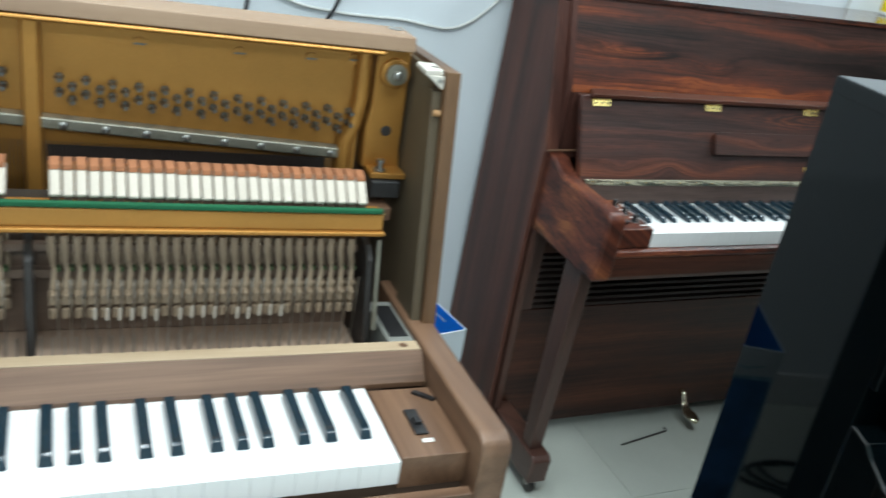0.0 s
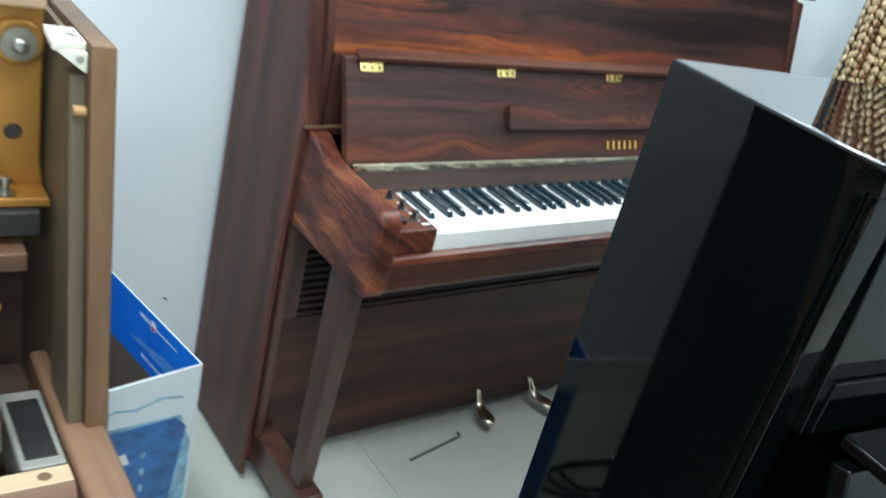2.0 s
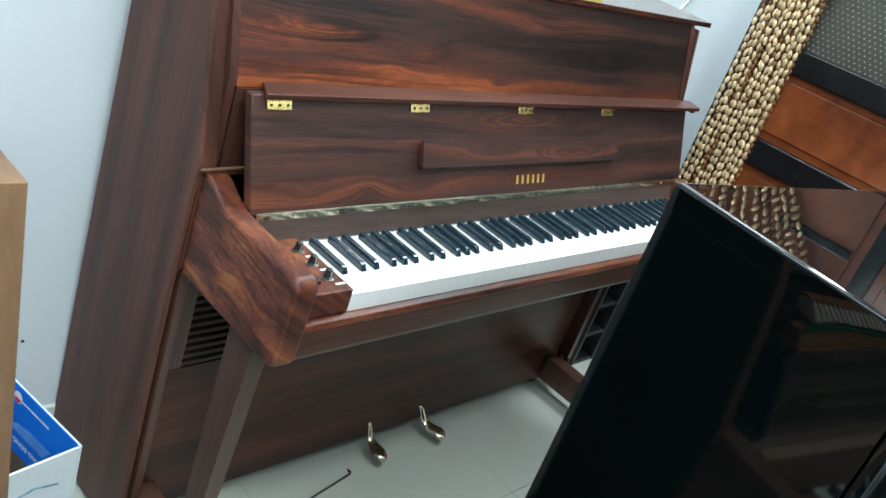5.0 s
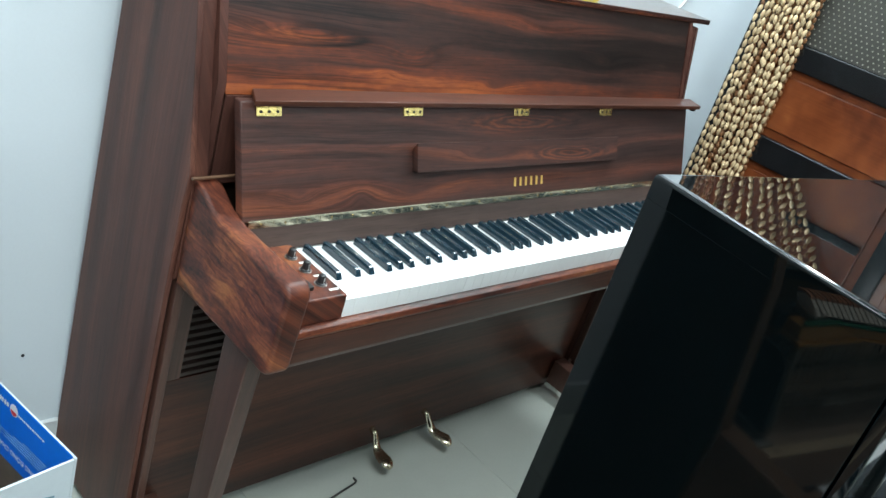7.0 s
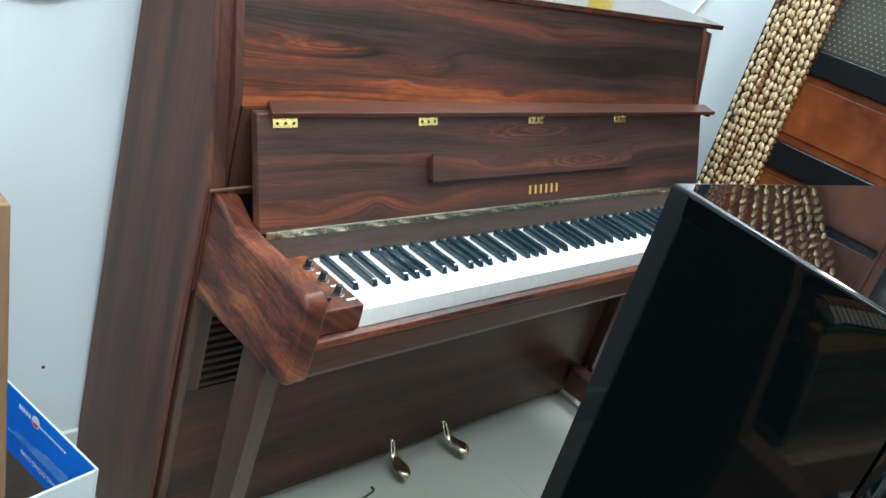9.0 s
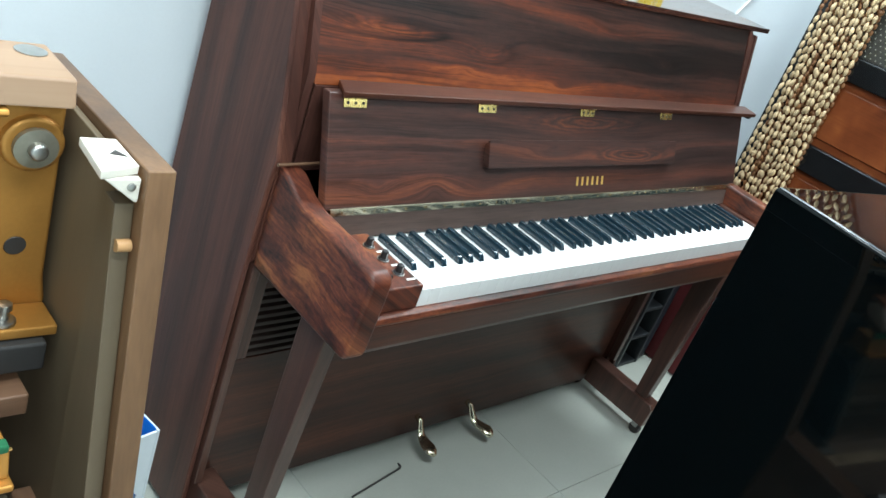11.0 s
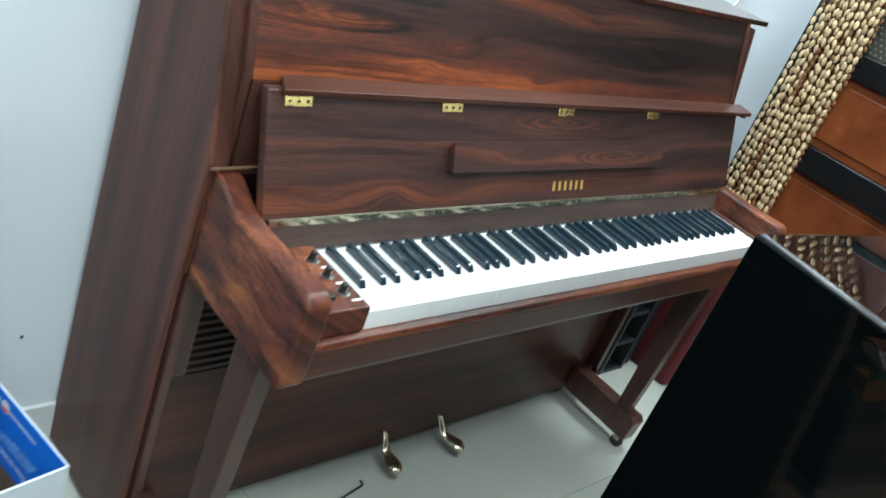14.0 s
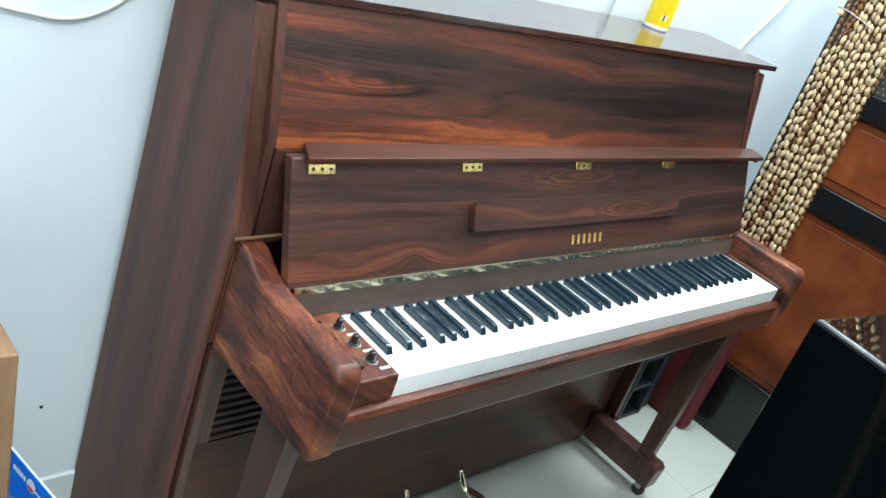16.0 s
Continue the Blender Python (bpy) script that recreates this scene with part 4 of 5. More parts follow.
part("strip_hole", lathe([(0.0062, 0), (0.0055, 0.0004), (0.001, 0.0005)], (-0.590, -0.444, 0.8001), 14), m_walnut_x, brown)
part("name_rail", prism([(-0.458, 0.800), (-0.492, 0.766), (-0.492, 0.758), (-0.436, 0.758), (-0.436, 0.7855), (-0.4565, 0.7855)], "x", PX0 + 0.05, -0.5665, 0.001), m_walnut_x, brown, "dark brown sloping rail behind the keys")
block = part("key_block", box(-0.6555, -0.5645, -0.656, -0.500, 0.715, 0.762, 0.002), m_walnut_y, brown)
part("switch_plate", box(-0.622, -0.604, -0.612, -0.556, 0.7621, 0.7655, 0.001), m_plastic, block, "black slide switch")
part("switch_slider", box(-0.618, -0.608, -0.594, -0.580, 0.7656, 0.771, 0.001), m_plastic, block)
part("legend", box(-0.617, -0.602, -0.628, -0.620, 0.7621, 0.7625), m_print, block)
part("shim", prism([(-0.597, -0.516), (-0.573, -0.538), (-0.567, -0.535), (-0.590, -0.512)], "z", 0.7622, 0.7665), m_plastic, block, "small black wedge left on the key block")
part("key_block", box(PX0 + 0.05, PX0 + 0.146, -0.656, -0.500, 0.715, 0.762, 0.002), m_walnut_y, brown)
part("key_slip", box(PX0 + 0.05, -0.5645, -0.690, -0.672, 0.660, 0.722, 0.002), m_walnut_x, brown)
BARM = [(-0.235, 0.62), (-0.690, 0.62), (-0.690, 0.780), (-0.684, 0.795), (-0.668, 0.802), (-0.40, 0.802), (-0.235, 0.802)]
part("arm", prism(BARM, "x", -0.564, -0.514, 0.005, 3), m_walnut_y, brown, "walnut arm with worn rounded end")
part("arm", prism(BARM, "x", PX0 + 0.002, PX0 + 0.049, 0.005, 3), m_walnut_y, brown)
mb = part("metal_box", box(-0.606, -0.5655, -0.425, -0.300, 0.735, 0.796, 0.003), m_greybox, brown, "grey metal case beside the action")
part("box_cover", box(-0.600, -0.5715, -0.413, -0.318, 0.7962, 0.7975, 0.0005), m_plastic, mb, "dark inset cover")
catch = part("corner_catch", prism([(-0.568, -0.273), (-0.5345, -0.274), (-0.5345, -0.317), (-0.572, -0.326)], "z", 1.173, 1.180, 0.001), m_white, brown, "white nylon corner catch")
part("catch_flange", prism([(-0.569, 1.1728), (-0.5345, 1.1728), (-0.5345, 1.154), (-0.545, 1.154)], "y", -0.3240, -0.3175, 0.001), m_white, catch)
part("catch_slot", prism([(-0.557, -0.300), (-0.551, -0.294), (-0.546, -0.304), (-0.551, -0.302)], "z", 1.1801, 1.1806), m_darkiron, catch)
part("catch_screw", lathe([(0.0032, 0), (0.003, -0.0012), (0.0012, -0.002)], (-0.549, -0.3241, 1.1665), 10, "y"), m_steel, catch)
part("dowel", tube([(-0.5345, -0.325, 1.1190), (-0.553, -0.325, 1.1190)], 0.0050, 10), m_dowel, brown, "short beech locating dowel")
part("lower_panel", box(PX0 + 0.022, PX1 - 0.022, -0.32, -0.30, 0.06, 0.655, 0.002), m_walnut_x, brown)
for x0, x1 in ((-0.562, -0.516), (PX0 + 0.004, PX0 + 0.048)):
    part("leg", prism([(-0.665, 0.12), (-0.675, 0.619), (-0.585, 0.619), (-0.605, 0.12)], "x", x0, x1, 0.003), m_walnut_z, brown)
    part("toe", box(x0, x1, -0.69, -0.32, 0.03, 0.1195, 0.004), m_walnut_y, brown)
    for y in (-0.64, -0.12):
        part("caster", lathe([(0.008, -0.012), (0.016, -0.012), (0.016, 0.012), (0.008, 0.012)], ((x0 + x1) / 2, y, 0.016), 14, "x"), m_steel, brown)
part("bottom_board", box(PX0 + 0.022, PX1 - 0.022, -0.30, -0.098, 0.033, 0.06), m_keybed, brown)
keyboard(brown, -0.657 - 47 * 0.0259, -0.661, 0.76, (2, 5), count=47, pitch=0.0259, from_right=True, wide=1.099)


def settle(p):
    """Depth and height of the open piano against its keyboard."""
    x = p.x + (0.005 if p.x < -0.540 else -0.003)
    y = -0.315 + (p.y + 0.328) * 0.926
    z = 0.76 + (p.z - 0.76) * (0.962 if p.z > 0.76 else 1.0)
    z += 0.028 * (-0.57 - p.x) * min(1.0, max(0.0, (p.z - 0.55) / 0.1))
    return Vector((x, y, z))


settled = {PIN, BARSCREW, HAMMER, UNDER, SHANK, STICK, BUTTON, WIRE, TAB, WHITE, BLACK}
for o in brown.children_recursive:
    if o.data in settled:
        off = brown.location if o.parent == brown else Vector((0, 0, 0))
        p = o.location + off
        q = settle(p + Vector((0, 0, 0.9 if p.z < 0.5 else 0)))
        if p.z < 0.5:
            q = Vector((q.x, p.y, p.z + 0.028 * (-0.57 - p.x)))
        o.location = q - off
    else:
        for v in o.data.vertices:
            v.co = settle(v.co)
for me in (HAMMER, UNDER, SHANK):
    for v in me.vertices:
        v.co.z = 0.995 + (v.co.z - 0.995) * 0.88
for me in (HAMMER, UNDER, SHANK, STICK, BUTTON, WIRE, TAB):
    for v in me.vertices:
        v.co = Vector((v.co.x, -0.315 + (v.co.y + 0.328) * 0.926, 0.76 + (v.co.z - 0.76) * 0.962))
brown.rotation_euler = (0, 0, radians(-0.6))


# ---- the black polished upright standing with its back to the rosewood one ----
black = thing("black_piano", (-0.018, -0.527, 0), "black high-gloss upright piano reflecting the room around it", "piano", "upright pianos")
BX0, BX1 = -0.018, 1.505
BSIDE = [(-0.527, 0.05), (-0.527, 1.219), (-0.778, 1.219), (-0.776, 0.86), (-0.776, 0.10), (-0.76, 0.05)]
for x0, x1 in ((BX0, BX0 + 0.036), (BX1 - 0.036, BX1)):
    part("side_panel", prism(BSIDE, "x", x0, x1, 0.0003, 1), m_black, black, "mirror-black side panel")
    part("front_stile", prism([(-0.780, 1.2185), (-0.790, 1.2185), (-0.790, 0.90), (-0.7775, 0.90)], "x", x0 + 0.001, x1 - 0.001, 0.001), m_black, black)
part("back_panel", box(BX0 + 0.037, BX1 - 0.037, -0.560, -0.532, 0.06, 1.218), m_lacquer, black, "plain dark back")
bm = prism([(-0.5272, 1.2192), (-0.5272, 1.243), (-0.782, 1.243), (-0.789, 1.238), (-0.7905, 1.2192)], "x", BX0 - 0.0004, BX1 + 0.0004)
bmesh.ops.bevel(bm, geom=[e for e in bm.edges if all(v.co.z > 1.24 for v in e.verts)], offset=0.005, offset_type="OFFSET", segments=4, profile=0.5, affect="EDGES")
part("lid", bm, m_blacklid, black, "glossy black top lid")
part("upper_panel", prism([(-0.788, 1.217), (-0.796, 1.045), (-0.776, 1.045), (-0.768, 1.217)], "x", BX0 + 0.050, BX1 - 0.050, 0.002), m_black, black)
part("panel_stile", prism([(-0.792, 1.2185), (-0.800, 0.99), (-0.776, 0.99), (-0.776, 1.2185)], "x", BX0 + 0.0365, BX0 + 0.0495, 0.001), m_black, black)
part("panel_stile", prism([(-0.792, 1.2185), (-0.800, 0.99), (-0.776, 0.99), (-0.776, 1.2185)], "x", BX1 - 0.0495, BX1 - 0.0365, 0.001), m_black, black)
part("lower_rail", box(BX0 + 0.050, BX1 - 0.050, -0.801, -0.775, 0.99, 1.0445, 0.001), m_black, black)
bfall = part("fallboard", prism([(-0.850, 0.990), (-0.905, 0.820), (-0.885, 0.815), (-0.830, 0.985)], "x", BX0 + 0.045, BX1 - 0.045, 0.003, 2), m_black, black, "open glossy black fallboard")
part("fallboard_lip", box(BX0 + 0.060, BX1 - 0.045, -0.875, -0.820, 0.991, 1.006, 0.004, 3), m_black, bfall)
BARMP = [(-0.776, 0.640), (-0.776, 0.842), (-0.812, 0.836), (-0.826, 0.822), (-0.860, 0.804), (-0.905, 0.795), (-1.090, 0.792), (-1.105, 0.780), (-1.105, 0.66), (-1.090, 0.640)]
for x0, x1 in ((BX0 - 0.002, BX0 + 0.044), (BX1 - 0.044, BX1 + 0.002)):
    part("arm", prism(BARMP, "x", x0, x1, 0.005, 3), m_black, black)
    part("leg", prism([(-1.055, 0.12), (-1.06, 0.639), (-0.985, 0.639), (-1.000, 0.12)], "x", x0 + 0.004, x1 - 0.004, 0.003), m_black, black)
    part("toe", box(x0, x1, -1.07, -0.779, 0.045, 0.1195, 0.005), m_black, black)
    for y in (-1.03, -0.84, -0.57):
        part("caster", lathe([(0.010, -0.011), (0.024, -0.011), (0.025, 0.011), (0.010, 0.011)], ((x0 + x1) / 2, y, 0.0255), 14, "x"), m_oldbrass, black)
part("key_bed", box(BX0 + 0.045, BX1 - 0.045, -1.085, -0.790, 0.645, 0.690, 0.004), m_black, black)
part("key_slip", box(BX0 + 0.045, BX1 - 0.045, -1.085, -1.062, 0.6905, 0.738, 0.003), m_black, black)
part("nameboard", box(BX0 + 0.046, BX1 - 0.046, -0.900, -0.880, 0.762, 0.812), m_black, black)
for x0, x1 in ((BX0 + 0.045, 0.130), (1.357, BX1 - 0.045)):
    part("key_block", box(x0, x1, -1.058, -0.902, 0.6905, 0.766, 0.003), m_black, black)
part("bottom_panel", box(BX0 + 0.037, BX1 - 0.037, -0.772, -0.752, 0.06, 0.64, 0.002), m_black, black)
keyboard(black, 0.131, -1.052, 0.76, GAPS_A0)
black.location += Vector((-0.024, 0.021, 0))
black.rotation_euler = (0, 0, radians(-8.5))


# ---- the tall black and burl screen by the side wall ----
cab = thing("burl_screen", (2.01, -0.20, 0), "tall black lacquered screen with glossy burl panels", "screen")
CX, CY0, CY1, CT = 1.982, -0.95, 0.440, 2.16
part("back_board", box(CX + 0.030, CX + 0.052, CY0, CY1, 0.0, CT, 0.003), m_lacquer, cab)
for y0, y1 in ((CY1 - 0.055, CY1), (-0.27, -0.215), (CY0, CY0 + 0.055)):
    part("stile", box(CX, CX + 0.0295, y0, y1, 0.242, CT, 0.005, 3), m_lacquer, cab)
for y0, y1 in ((-0.2145, CY1 - 0.0555), (CY0 + 0.0555, -0.2705)):
    for z0, z1 in ((0.812, 0.898), (1.115, 1.192), (1.470, 1.545), (CT - 0.08, CT)):
        part("rail", box(CX - 0.006, CX + 0.0295, y0, y1, z0, z1, 0.006, 3), m_lacquer, cab)
    for z0, z1 in ((0.2425, 0.8115), (0.8985, 1.1145), (1.5455, CT - 0.0805)):
        p = part("burl_panel", box(CX + 0.014, CX + 0.0295, y0, y1, z0, z1), m_burl, cab, "glossy red-brown burl panel")
        part("raised_field", box(CX + 0.007, CX + 0.0138, y0 + 0.03, y1 - 0.03, z0 + 0.024, z1 - 0.024, 0.004, 2), m_burl, p)
    me = part("mesh_panel", box(CX + 0.016, CX + 0.0295, y0, y1, 1.1925, 1.4695), m_grille, cab, "dark grille with rows of pale studs")
    bm = B()
    n = 0
    for i in range(int((y1 - y0) / 0.017)):
        for j in range(int((1.465 - 1.1925) / 0.0145)):
            yy, zz = y0 + 0.010 + i * 0.017 + (0.0085 if j % 2 else 0), 1.1995 + j * 0.0145
            r = 0.0034
            c = bm.verts.new((CX + 0.0135, yy, zz))
            ring = [bm.verts.new((CX + 0.0162, yy + r * a, zz + r * b)) for a, b in ((1, 0), (0, 1), (-1, 0), (0, -1))]
            for q in range(4):
                bm.faces.new((c, ring[q], ring[(q + 1) % 4]))
    tagged(part("stud_field", bm, m_stud, me, "pale studs of the grille"), kind="stuff")
part("batten", box(CX - 0.004, CX + 0.0065, -0.178, 0.060, 1.762, 1.790, 0.003), m_lacquer, cab, "short dark batten")
part("plinth", box(CX - 0.004, CX + 0.0295, CY0, CY1, 0.0, 0.2415, 0.006, 3), m_lacquer, cab)

# ---- bead curtain hanging on the screen ----
beads = thing("bead_curtain", (1.955, 0.35, 1.868), "hanging strings of pale and brown seed beads", "bead curtain")
part("hanging_rod", tube([(1.966, -0.24, 2.066), (1.966, 0.436, 2.066)], 0.006, 8), m_steel, beads)
BEAD = mesh_of("bead", lathe([(0.0010, -0.0142), (0.0040, -0.0112), (0.0068, -0.0040), (0.0070, 0.0025), (0.0046, 0.0098), (0.0010, 0.0142)], (0, 0, 0), 7), m_shell, 60)
BEADB = mesh_of("brown_bead", lathe([(0.0012, -0.0100), (0.0050, -0.006), (0.0058, 0.0), (0.0050, 0.006), (0.0012, 0.0100)], (0, 0, 0), 7), m_brownbead, 60)
STRINGS, LOW, HIGH = 12, 0.62, 2.06


def fan(i, z):
    """The strings hang apart at the rod and run together below."""
    return -0.80 * (1 - i / (STRINGS - 1)) * max(0.0, z - 1.44)


for i in range(STRINGS):
    y = 0.250 + i * 0.0148
    x = 1.958 - 0.008 * (i % 2)
    cord = part("string", tube([(x, y + fan(i, HIGH), HIGH), (x, y, 1.44), (x, y, LOW)], 0.0016, 5), m_cord, beads)
    lean = math.atan2(0.80 * (1 - i / (STRINGS - 1)), 1.0)
    z = HIGH - 0.014 - random.uniform(0, 0.02)
    while z > LOW + 0.01:
        brown_run = (i == 7 and (1.0 < z < 1.15 or 0.72 < z < 0.88)) or (i == 3 and z < 0.70) or (i > 8 and z > 1.50 - 0.022 * i) or random.random() < 0.03
        b = piece("bead", BEADB if brown_run else BEAD, (x + random.uniform(-0.002, 0.002), y + fan(i, z) + random.uniform(-0.0025, 0.0025), z), cord)
        b.rotation_euler = (random.uniform(-0.25, 0.25) + (lean if z > 1.44 else 0.0), random.uniform(-0.2, 0.2), random.uniform(0, 6))
        z -= (0.0195 if brown_run else 0.0278) * (math.cos(lean) if z > 1.44 else 1.0)
part("tie_rod", tube([(1.944, 0.436, 1.374), (1.944, 0.400, 1.372), (1.944, 0.318, 1.352)], 0.0026, 6), m_barsteel, beads, "thin steel rod across the strings")
part("tie_knob", lathe([(0.004, -0.008), (0.010, -0.004), (0.010, 0.004), (0.004, 0.008)], (1.942, 0.424, 1.362), 12), m_shell, beads)
bm = B()
for i in range(11):
    y = 0.248 + i * 0.0138
    z = HIGH - 0.012 - random.uniform(0, 0.02)
    while z > LOW:
        lathe([(0.001, -0.010), (0.006, -0.004), (0.006, 0.004), (0.001, 0.010)], (1.973, y + fan(i, z) * 0.9 + random.uniform(-0.003, 0.003), z), 6, "z", bm)
        z -= 0.021
tagged(part("rear_bead_layer", bm, m_brownbead, beads, "brown beads in the layer behind"), kind="stuff")


# ---- loose things ----
def carton():
    """Open carton: blue inside, white outside with blue print."""
    ob = thing("carton_box", (-0.37, 0.27, 0), "open blue and white drinks carton on the floor", "box")
    ax = Vector((-0.167, 0.986, 0)).normalized()        # along the long side
    bx = Vector((-ax.y, ax.x, 0))                        # towards the far side
    o = Vector((-0.211, 0.083, 0))

    def slab(u0, u1, v0, v1, z0, z1):
        bm = B()
        quadbox(bm, (u0, v0, z0), (u1, v1, z1))
        for v in bm.verts:
            v.co = o + ax * v.co.x + bx * v.co.y + Vector((0, 0, v.co.z))
        return bm

    L, W, H = 0.40, 0.27, 0.497
    part("wall_panel", slab(0, L, 0, 0.004, 0.0, H), m_cardwhite, ob)
    part("wall_panel", slab(0, L, W - 0.004, W, 0.0, H), m_cardwhite, ob)
    front = part("wall_panel", slab(0.0, 0.004, 0.0045, W - 0.0045, 0.0, H - 0.002), m_cardwhite, ob, "white printed end with blue label")
    part("wall_panel", slab(L - 0.004, L, 0.0045, W - 0.0045, 0.0, H), m_cardwhite, ob)
    part("bottom", slab(0.0045, L - 0.0045, 0.0045, W - 0.0045, 0.0, 0.004), m_card, ob)
    part("inner_board", slab(0.0046, L - 0.0046, 0.0042, 0.0048, 0.165, 0.3715), m_cardshade, ob)
    part("lining", slab(0.0046, L - 0.0046, 0.0042, 0.0052, 0.372, H + 0.0015), m_cardblue, ob, "blue printed inner flap")
    far = part("lining", slab(0.0046, L - 0.0046, W - 0.0052, W - 0.0042, 0.20, H + 0.0015), m_cardblue, ob, "blue printed inner flap")
    end = part("lining", slab(L - 0.0052, L - 0.0042, 0.006, W - 0.006, 0.20, H + 0.0015), m_cardblue, ob, "blue printed inner flap")
    part("filling", slab(0.006, L - 0.006, 0.006, W - 0.006, 0.06, 0.16), m_cardshade, ob, "brown card inside, shade put into its colour")
    # print: plain shapes and bars
    def label(outline, depth, material, name="print_patch"):
        bm = prism(outline, "x", -depth - 0.0005, -depth)
        for v in bm.verts:
            v.co = o + ax * v.co.x + bx * v.co.y + Vector((0, 0, v.co.z))
        return part(name, bm, material, front)

    label([(0.006, 0.02), (0.006, 0.330), (0.030, 0.400), (W - 0.006, 0.425), (W - 0.006, 0.02)], 0.0001, m_cardmid)
    label([(0.060, 0.02), (0.018, 0.372), (0.040, 0.398), (W - 0.008, 0.412), (W - 0.008, 0.02)], 0.0007, m_labelblue)
    for k in range(6):                       # upright brand lettering as plain slanted strokes
        z = 0.150 + k * 0.036
        label([(0.120, z), (0.128, z + 0.024), (0.168, z + 0.020), (0.160, z - 0.004)], 0.0013, m_print, "print_bar")
        label([(0.090, z), (0.092, z + 0.014), (0.100, z + 0.013), (0.098, z - 0.001)], 0.0013, m_cardmid, "print_bar")
    for k in range(5):
        v = 0.03 + 0.04 * k
        label([(v, 0.436 + 0.010 * (k % 2)), (v, 0.440 + 0.010 * (k % 2)), (v + 0.045, 0.452 - 0.010 * (k % 2)), (v + 0.045, 0.448 - 0.010 * (k % 2))], 0.0001, m_cardmid, "print_line")
    part("print_patch", slab(0.02, 0.38, -0.0008, -0.0002, 0.05, 0.34), m_cardmid, ob)
    part("print_patch", slab(0.10, 0.30, -0.0016, -0.0010, 0.10, 0.38), m_cardblue, ob)
    def bars(u0, u1, low, high, wide, gap, material):
        u = u0
        while u < u1:
            w = random.uniform(*wide)
            part("print_bar", slab(u, u + w, 0.0053, 0.0056, low, high), material, ob)
            u += w + random.uniform(*gap)

    bars(0.074, 0.143, 0.4738, 0.4772, (0.002, 0.005), (0.001, 0.0025), m_print)
    bars(0.172, 0.204, 0.4735, 0.4815, (0.004, 0.006), (0.0015, 0.003), m_print)
    for k in range(5):
        bars(0.062 + 0.004 * k, (0.120, 0.150, 0.205, 0.215, 0.225)[k], 0.4335 - 0.0048 * k, 0.4350 - 0.0048 * k, (0.004, 0.012), (0.001, 0.003), m_cardmid)
    words = bpy.data.curves.new("printed_words", "FONT")
    words.body, words.size, words.extrude = "\u1ed0NG \u0110\u00d3NG CHAI", 0.0128, 0.0001
    draft = new("printed_words", words)
    bpy.context.view_layer.update()
    me = bpy.data.meshes.new_from_object(draft.evaluated_get(bpy.context.evaluated_depsgraph_get()))
    bpy.data.objects.remove(draft)
    for v in me.vertices:
        v.co = o + ax * (0.084 + v.co.x) + bx * (0.0056 + v.co.z) + Vector((0, 0, 0.4005 - v.co.y))
    me.materials.clear()
    me.materials.append(m_print)
    text = new("printed_words", me)
    text.parent, text.location = ob, -ob.location
    tagged(text, "white printed words on the blue flap")

    def disc(u, z, r, v0, v1, a0, a1):
        bm = B()
        n = 14
        loops = [[bm.verts.new(o + ax * (u + r * math.cos(a)) + bx * v + Vector((0, 0, z + r * math.sin(a)))) for a in (a0 + (a1 - a0) * j / (n - 1) for j in range(n))] for v in (v0, v1)]
        bm.faces.new(loops[0])
        bm.faces.new(loops[1][::-1])
        for j in range(n):
            bm.faces.new((loops[0][j], loops[1][j], loops[1][(j + 1) % n], loops[0][(j + 1) % n]))
        bmesh.ops.recalc_face_normals(bm, faces=bm.faces[:])
        return bm

    part("print_disc", disc(0.157, 0.477, 0.011, 0.0053, 0.0056, 0.0, 2 * math.pi * 13 / 14), m_print, ob, "white printed disc")
    part("print_disc", disc(0.157, 0.4762, 0.0085, 0.0057, 0.0059, math.pi + 0.1, 2 * math.pi - 0.1), m_redprint, ob, "red half of the printed disc")
    return ob


carton()

can = thing("spray_can", (1.223, 0.520, 1.201), "yellow spray can with white band standing on the piano lid", "can")
part("body", lathe([(0.028, 0.004), (0.0305, 0.008), (0.0305, 0.135), (0.028, 0.142), (0.024, 0.146)], (1.223, 0.520, 1.201), 24), m_yellow, can)
part("base_ring", lathe([(0.026, 0.0), (0.030, 0.001), (0.0312, 0.006), (0.0312, 0.009), (0.029, 0.011)], (1.223, 0.520, 1.201), 24), m_print, can)
part("cap", lathe([(0.024, 0.1465), (0.0265, 0.150), (0.0265, 0.178), (0.023, 0.183), (0.002, 0.184)], (1.223, 0.520, 1.201), 24), m_yellow, can)
for k in range(3):
    a = -2.35 + k * 0.16
    part("label_bar", prism([(1.223 + 0.0308 * math.cos(a + d), 0.520 + 0.0308 * math.sin(a + d)) for d in (-0.06, 0.06)] + [(1.223 + 0.0300 * math.cos(a + d), 0.520 + 0.0300 * math.sin(a + d)) for d in (0.06, -0.06)], "z", 1.227, 1.239), m_red if k == 1 else m_print, can)


def cable(name, pts, r, material, label):
    """A smooth cable through the given places."""
    cu = bpy.data.curves.new(name, "CURVE")
    cu.dimensions, cu.bevel_depth, cu.bevel_resolution, cu.resolution_u = "3D", r, 2, 8
    sp = cu.splines.new("BEZIER")
    sp.bezier_points.add(len(pts) - 1)
    for b, p in zip(sp.bezier_points, pts):
        b.co = p
        b.handle_left_type = b.handle_right_type = "AUTO"
    cu.materials.append(material)
    return tagged(new(name, cu), label, "cable")


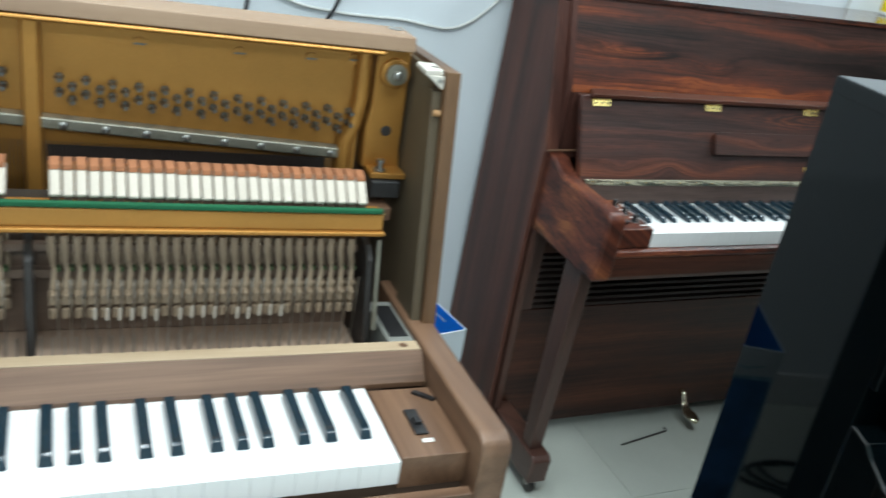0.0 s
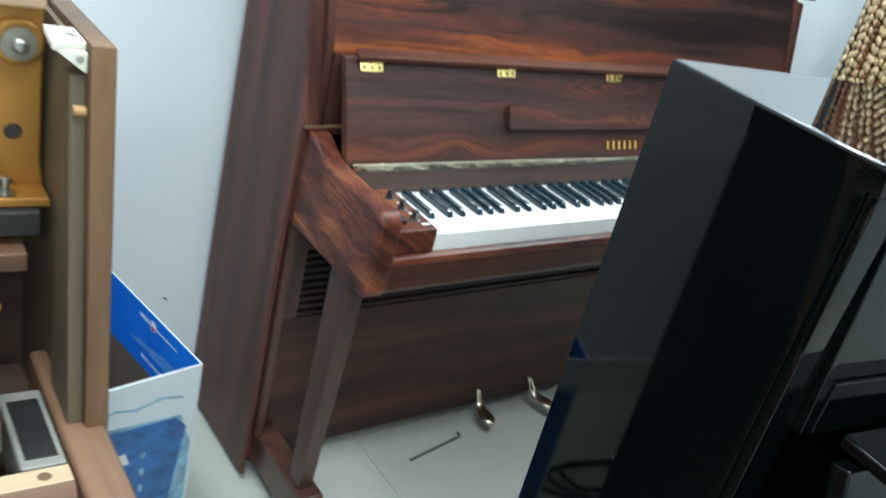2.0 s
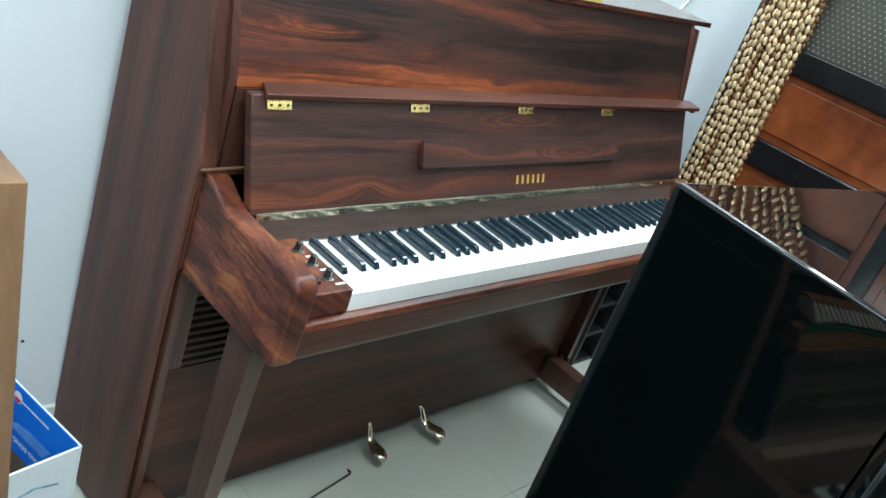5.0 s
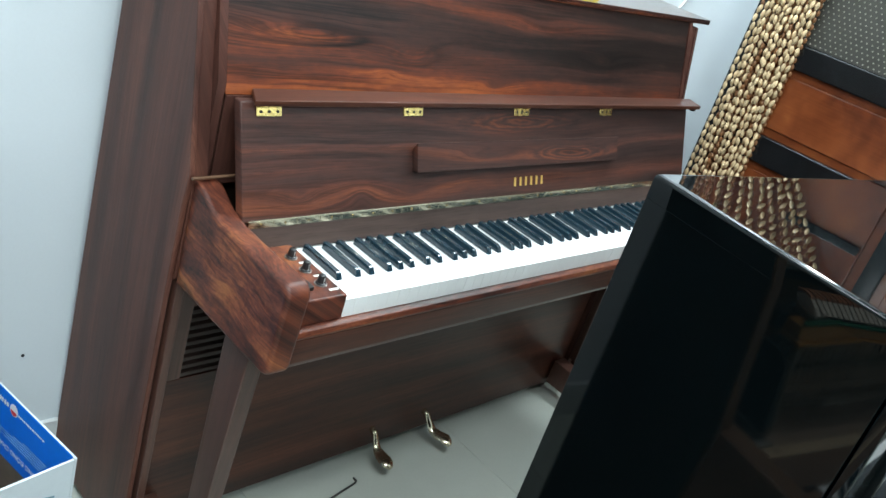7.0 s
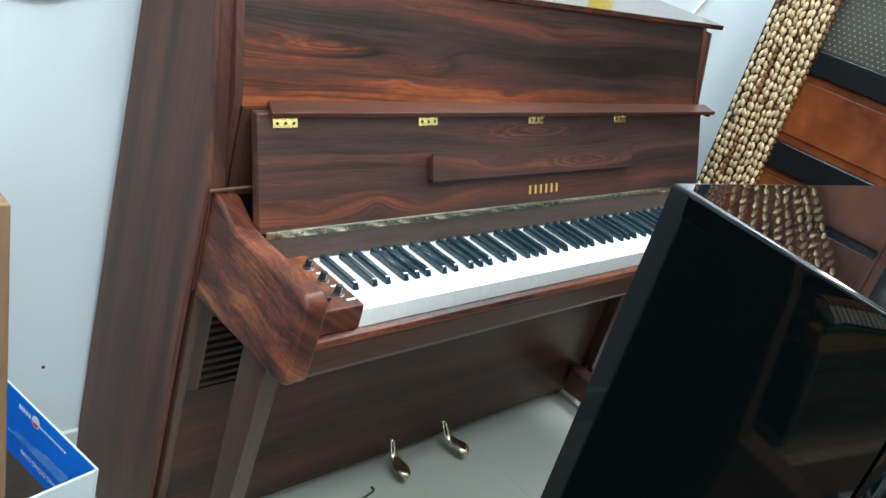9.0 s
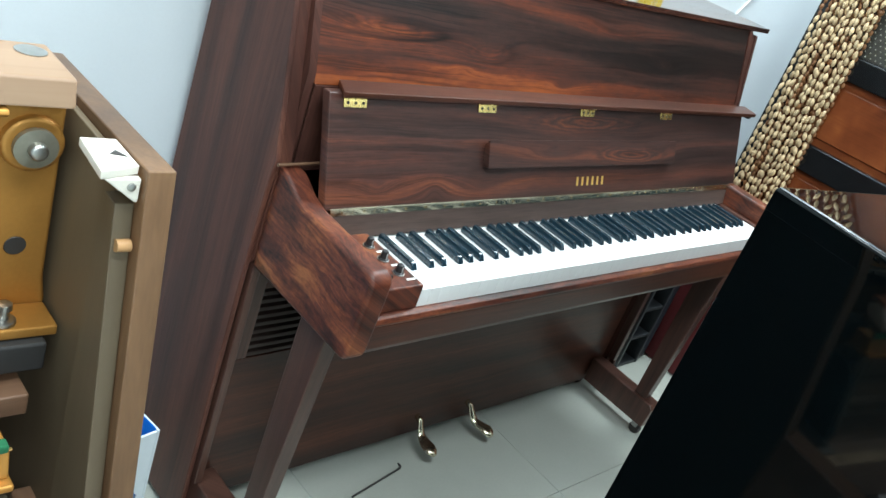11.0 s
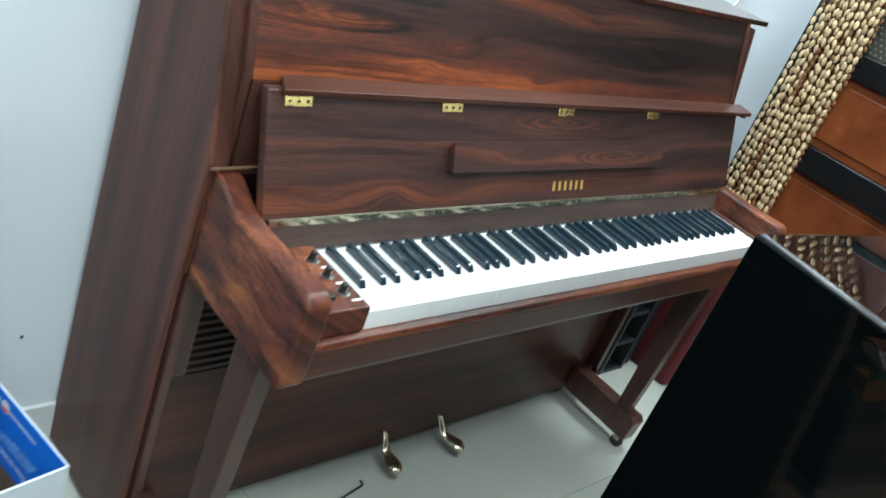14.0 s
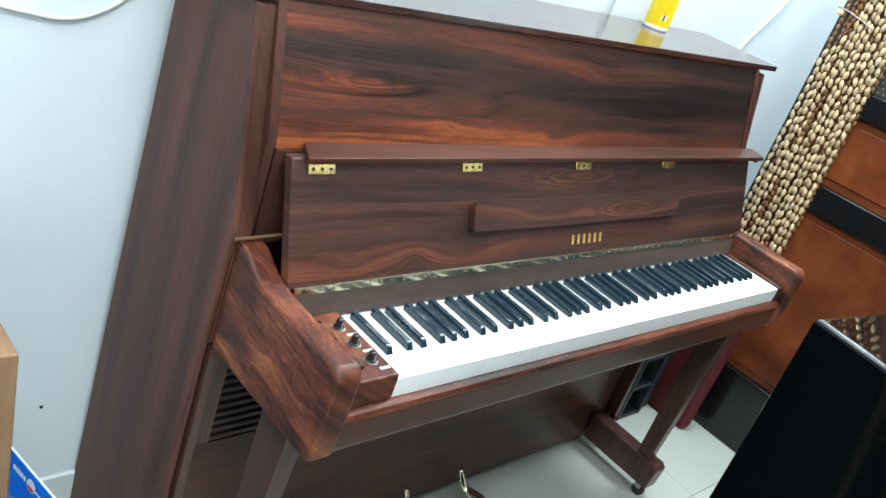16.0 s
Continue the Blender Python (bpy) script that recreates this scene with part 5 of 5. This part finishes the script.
WY = WY1 - 0.006
cable("wall_cable", [(-0.86, WY, 1.27), (-0.66, WY, 1.155), (-0.547, WY, 1.081), (-0.432, WY, 1.060), (-0.337, WY, 1.056), (-0.262, WY, 1.055), (-0.20, WY, 1.047), (-0.137, WY, 1.044), (-0.09, WY, 1.061), (-0.054, WY, 1.088), (0.0, WY, 1.15), (0.03, WY, 1.27)], 0.0038, m_cablewhite, "slack white cable pinned along the wall")
cable("wall_cable", [(-0.465, WY - 0.003, 0.92), (-0.455, WY - 0.008, 1.024), (-0.428, WY - 0.010, 1.083), (-0.40, WY - 0.004, 1.22), (-0.40, WY, 1.5)], 0.0045, m_cableblack, "black cable hanging down the wall")
cable("wall_cable", [(-0.637, WY - 0.003, 0.92), (-0.634, WY, 1.03), (-0.628, WY, 1.09), (-0.62, WY, 1.5)], 0.0045, m_cableblack, "black cable hanging down the wall")
cable("wall_cable", [(1.72, WY, 1.06), (1.814, WY, 1.185), (1.936, WY, 1.317), (2.05, WY, 1.46)], 0.0042, m_cablewhite, "grey-white cable running up the wall")
cable("wall_cable", [(1.125, WY, 1.10), (1.124, WY, 1.217), (1.12, WY, 1.6)], 0.003, m_cablewhite, "thin grey cable down the wall")
coil = [(-0.600, 0.330, 0.006), (-0.575, 0.290, 0.006)]
for k in range(26):
    t = 0.6 - k * 0.55
    w = 1.0 + 0.16 * math.sin(k * 1.7)
    coil.append((-0.700 + 0.105 * w * math.cos(t) - 0.003 * k, 0.200 + 0.075 * w * math.sin(t), 0.006 + 0.0045 * (k // 11)))
coil += [(-0.890, 0.240, 0.010), (-0.960, 0.260, 0.006), (-1.020, 0.230, 0.006)]
cable("floor_cable", coil, 0.006, m_cableblack, "coiled black cable on the tiles")
solid("hex_key", tube([(0.416, 0.198, 0.0045), (0.48, 0.210, 0.0045), (0.590, 0.231, 0.0045), (0.597, 0.2355, 0.0045), (0.597, 0.247, 0.0045)], 0.0028, 6), m_pin, "dark steel hex key lying on the tiles", "tool")
rb = box(1.862, 1.912, 0.200, 0.470, 0.0, 0.68, 0.018, 3)
for v in rb.verts:
    v.co.x += 0.006 * math.sin(v.co.z * 19) - 0.02 * v.co.z
    v.co.y += 0.010 * math.cos(v.co.z * 13 + v.co.x * 20)
solid("cloth_bag", rb, m_red, "upright dark red cloth bag on the floor", "bag")
nb = box(1.795, 1.843, 0.345, 0.500, 0.0, 0.60, 0.015, 3)
for v in nb.verts:
    v.co.x += 0.02 * v.co.z
solid("flat_case", nb, m_navy, "flat dark blue case standing on edge on the floor", "case")
crate = thing("crate", (1.72, 0.43, 0), "dark grey plastic crate with open compartments on the floor", "crate")
part("back", box(1.655, 1.785, 0.545, 0.56, 0.0, 0.56, 0.003), m_dark, crate)
for x in (1.655, 1.773):
    part("side", box(x, x + 0.012, 0.335, 0.5445, 0.0, 0.56, 0.002), m_dark, crate)
for z in (0.0, 0.115, 0.23, 0.345, 0.46, 0.548):
    part("tray", box(1.6675, 1.7725, 0.337, 0.5440, z, z + 0.012, 0.002), m_dark, crate)

# ---- floor: one bed of grout with single tiles ----
floor = solid("floor", box(WX0 - 0.12, WX1 + 0.12, WY0 - 0.12, WY1 + 0.12, -0.08, -0.0030), m_grout, "grey porcelain tiled floor", "floor", "structure")
TS, TXO, TYO = 0.645, 0.972, 0.0
TILE = mesh_of("tile", box(0.0007, TS - 0.0007, 0.0007, TS - 0.0007, -0.010, 0.0, 0.0008, 1), m_tile)
i0, i1 = math.floor((WX0 - TXO) / TS), math.ceil((WX1 - TXO) / TS)
j0, j1 = math.floor((WY0 - TYO) / TS), math.ceil((WY1 - TYO) / TS)
for i in range(i0, i1):
    for j in range(j0, j1):
        t = new("tile", TILE)
        t.parent = floor
        t.location = (TXO + i * TS, TYO + j * TS, 0.0)
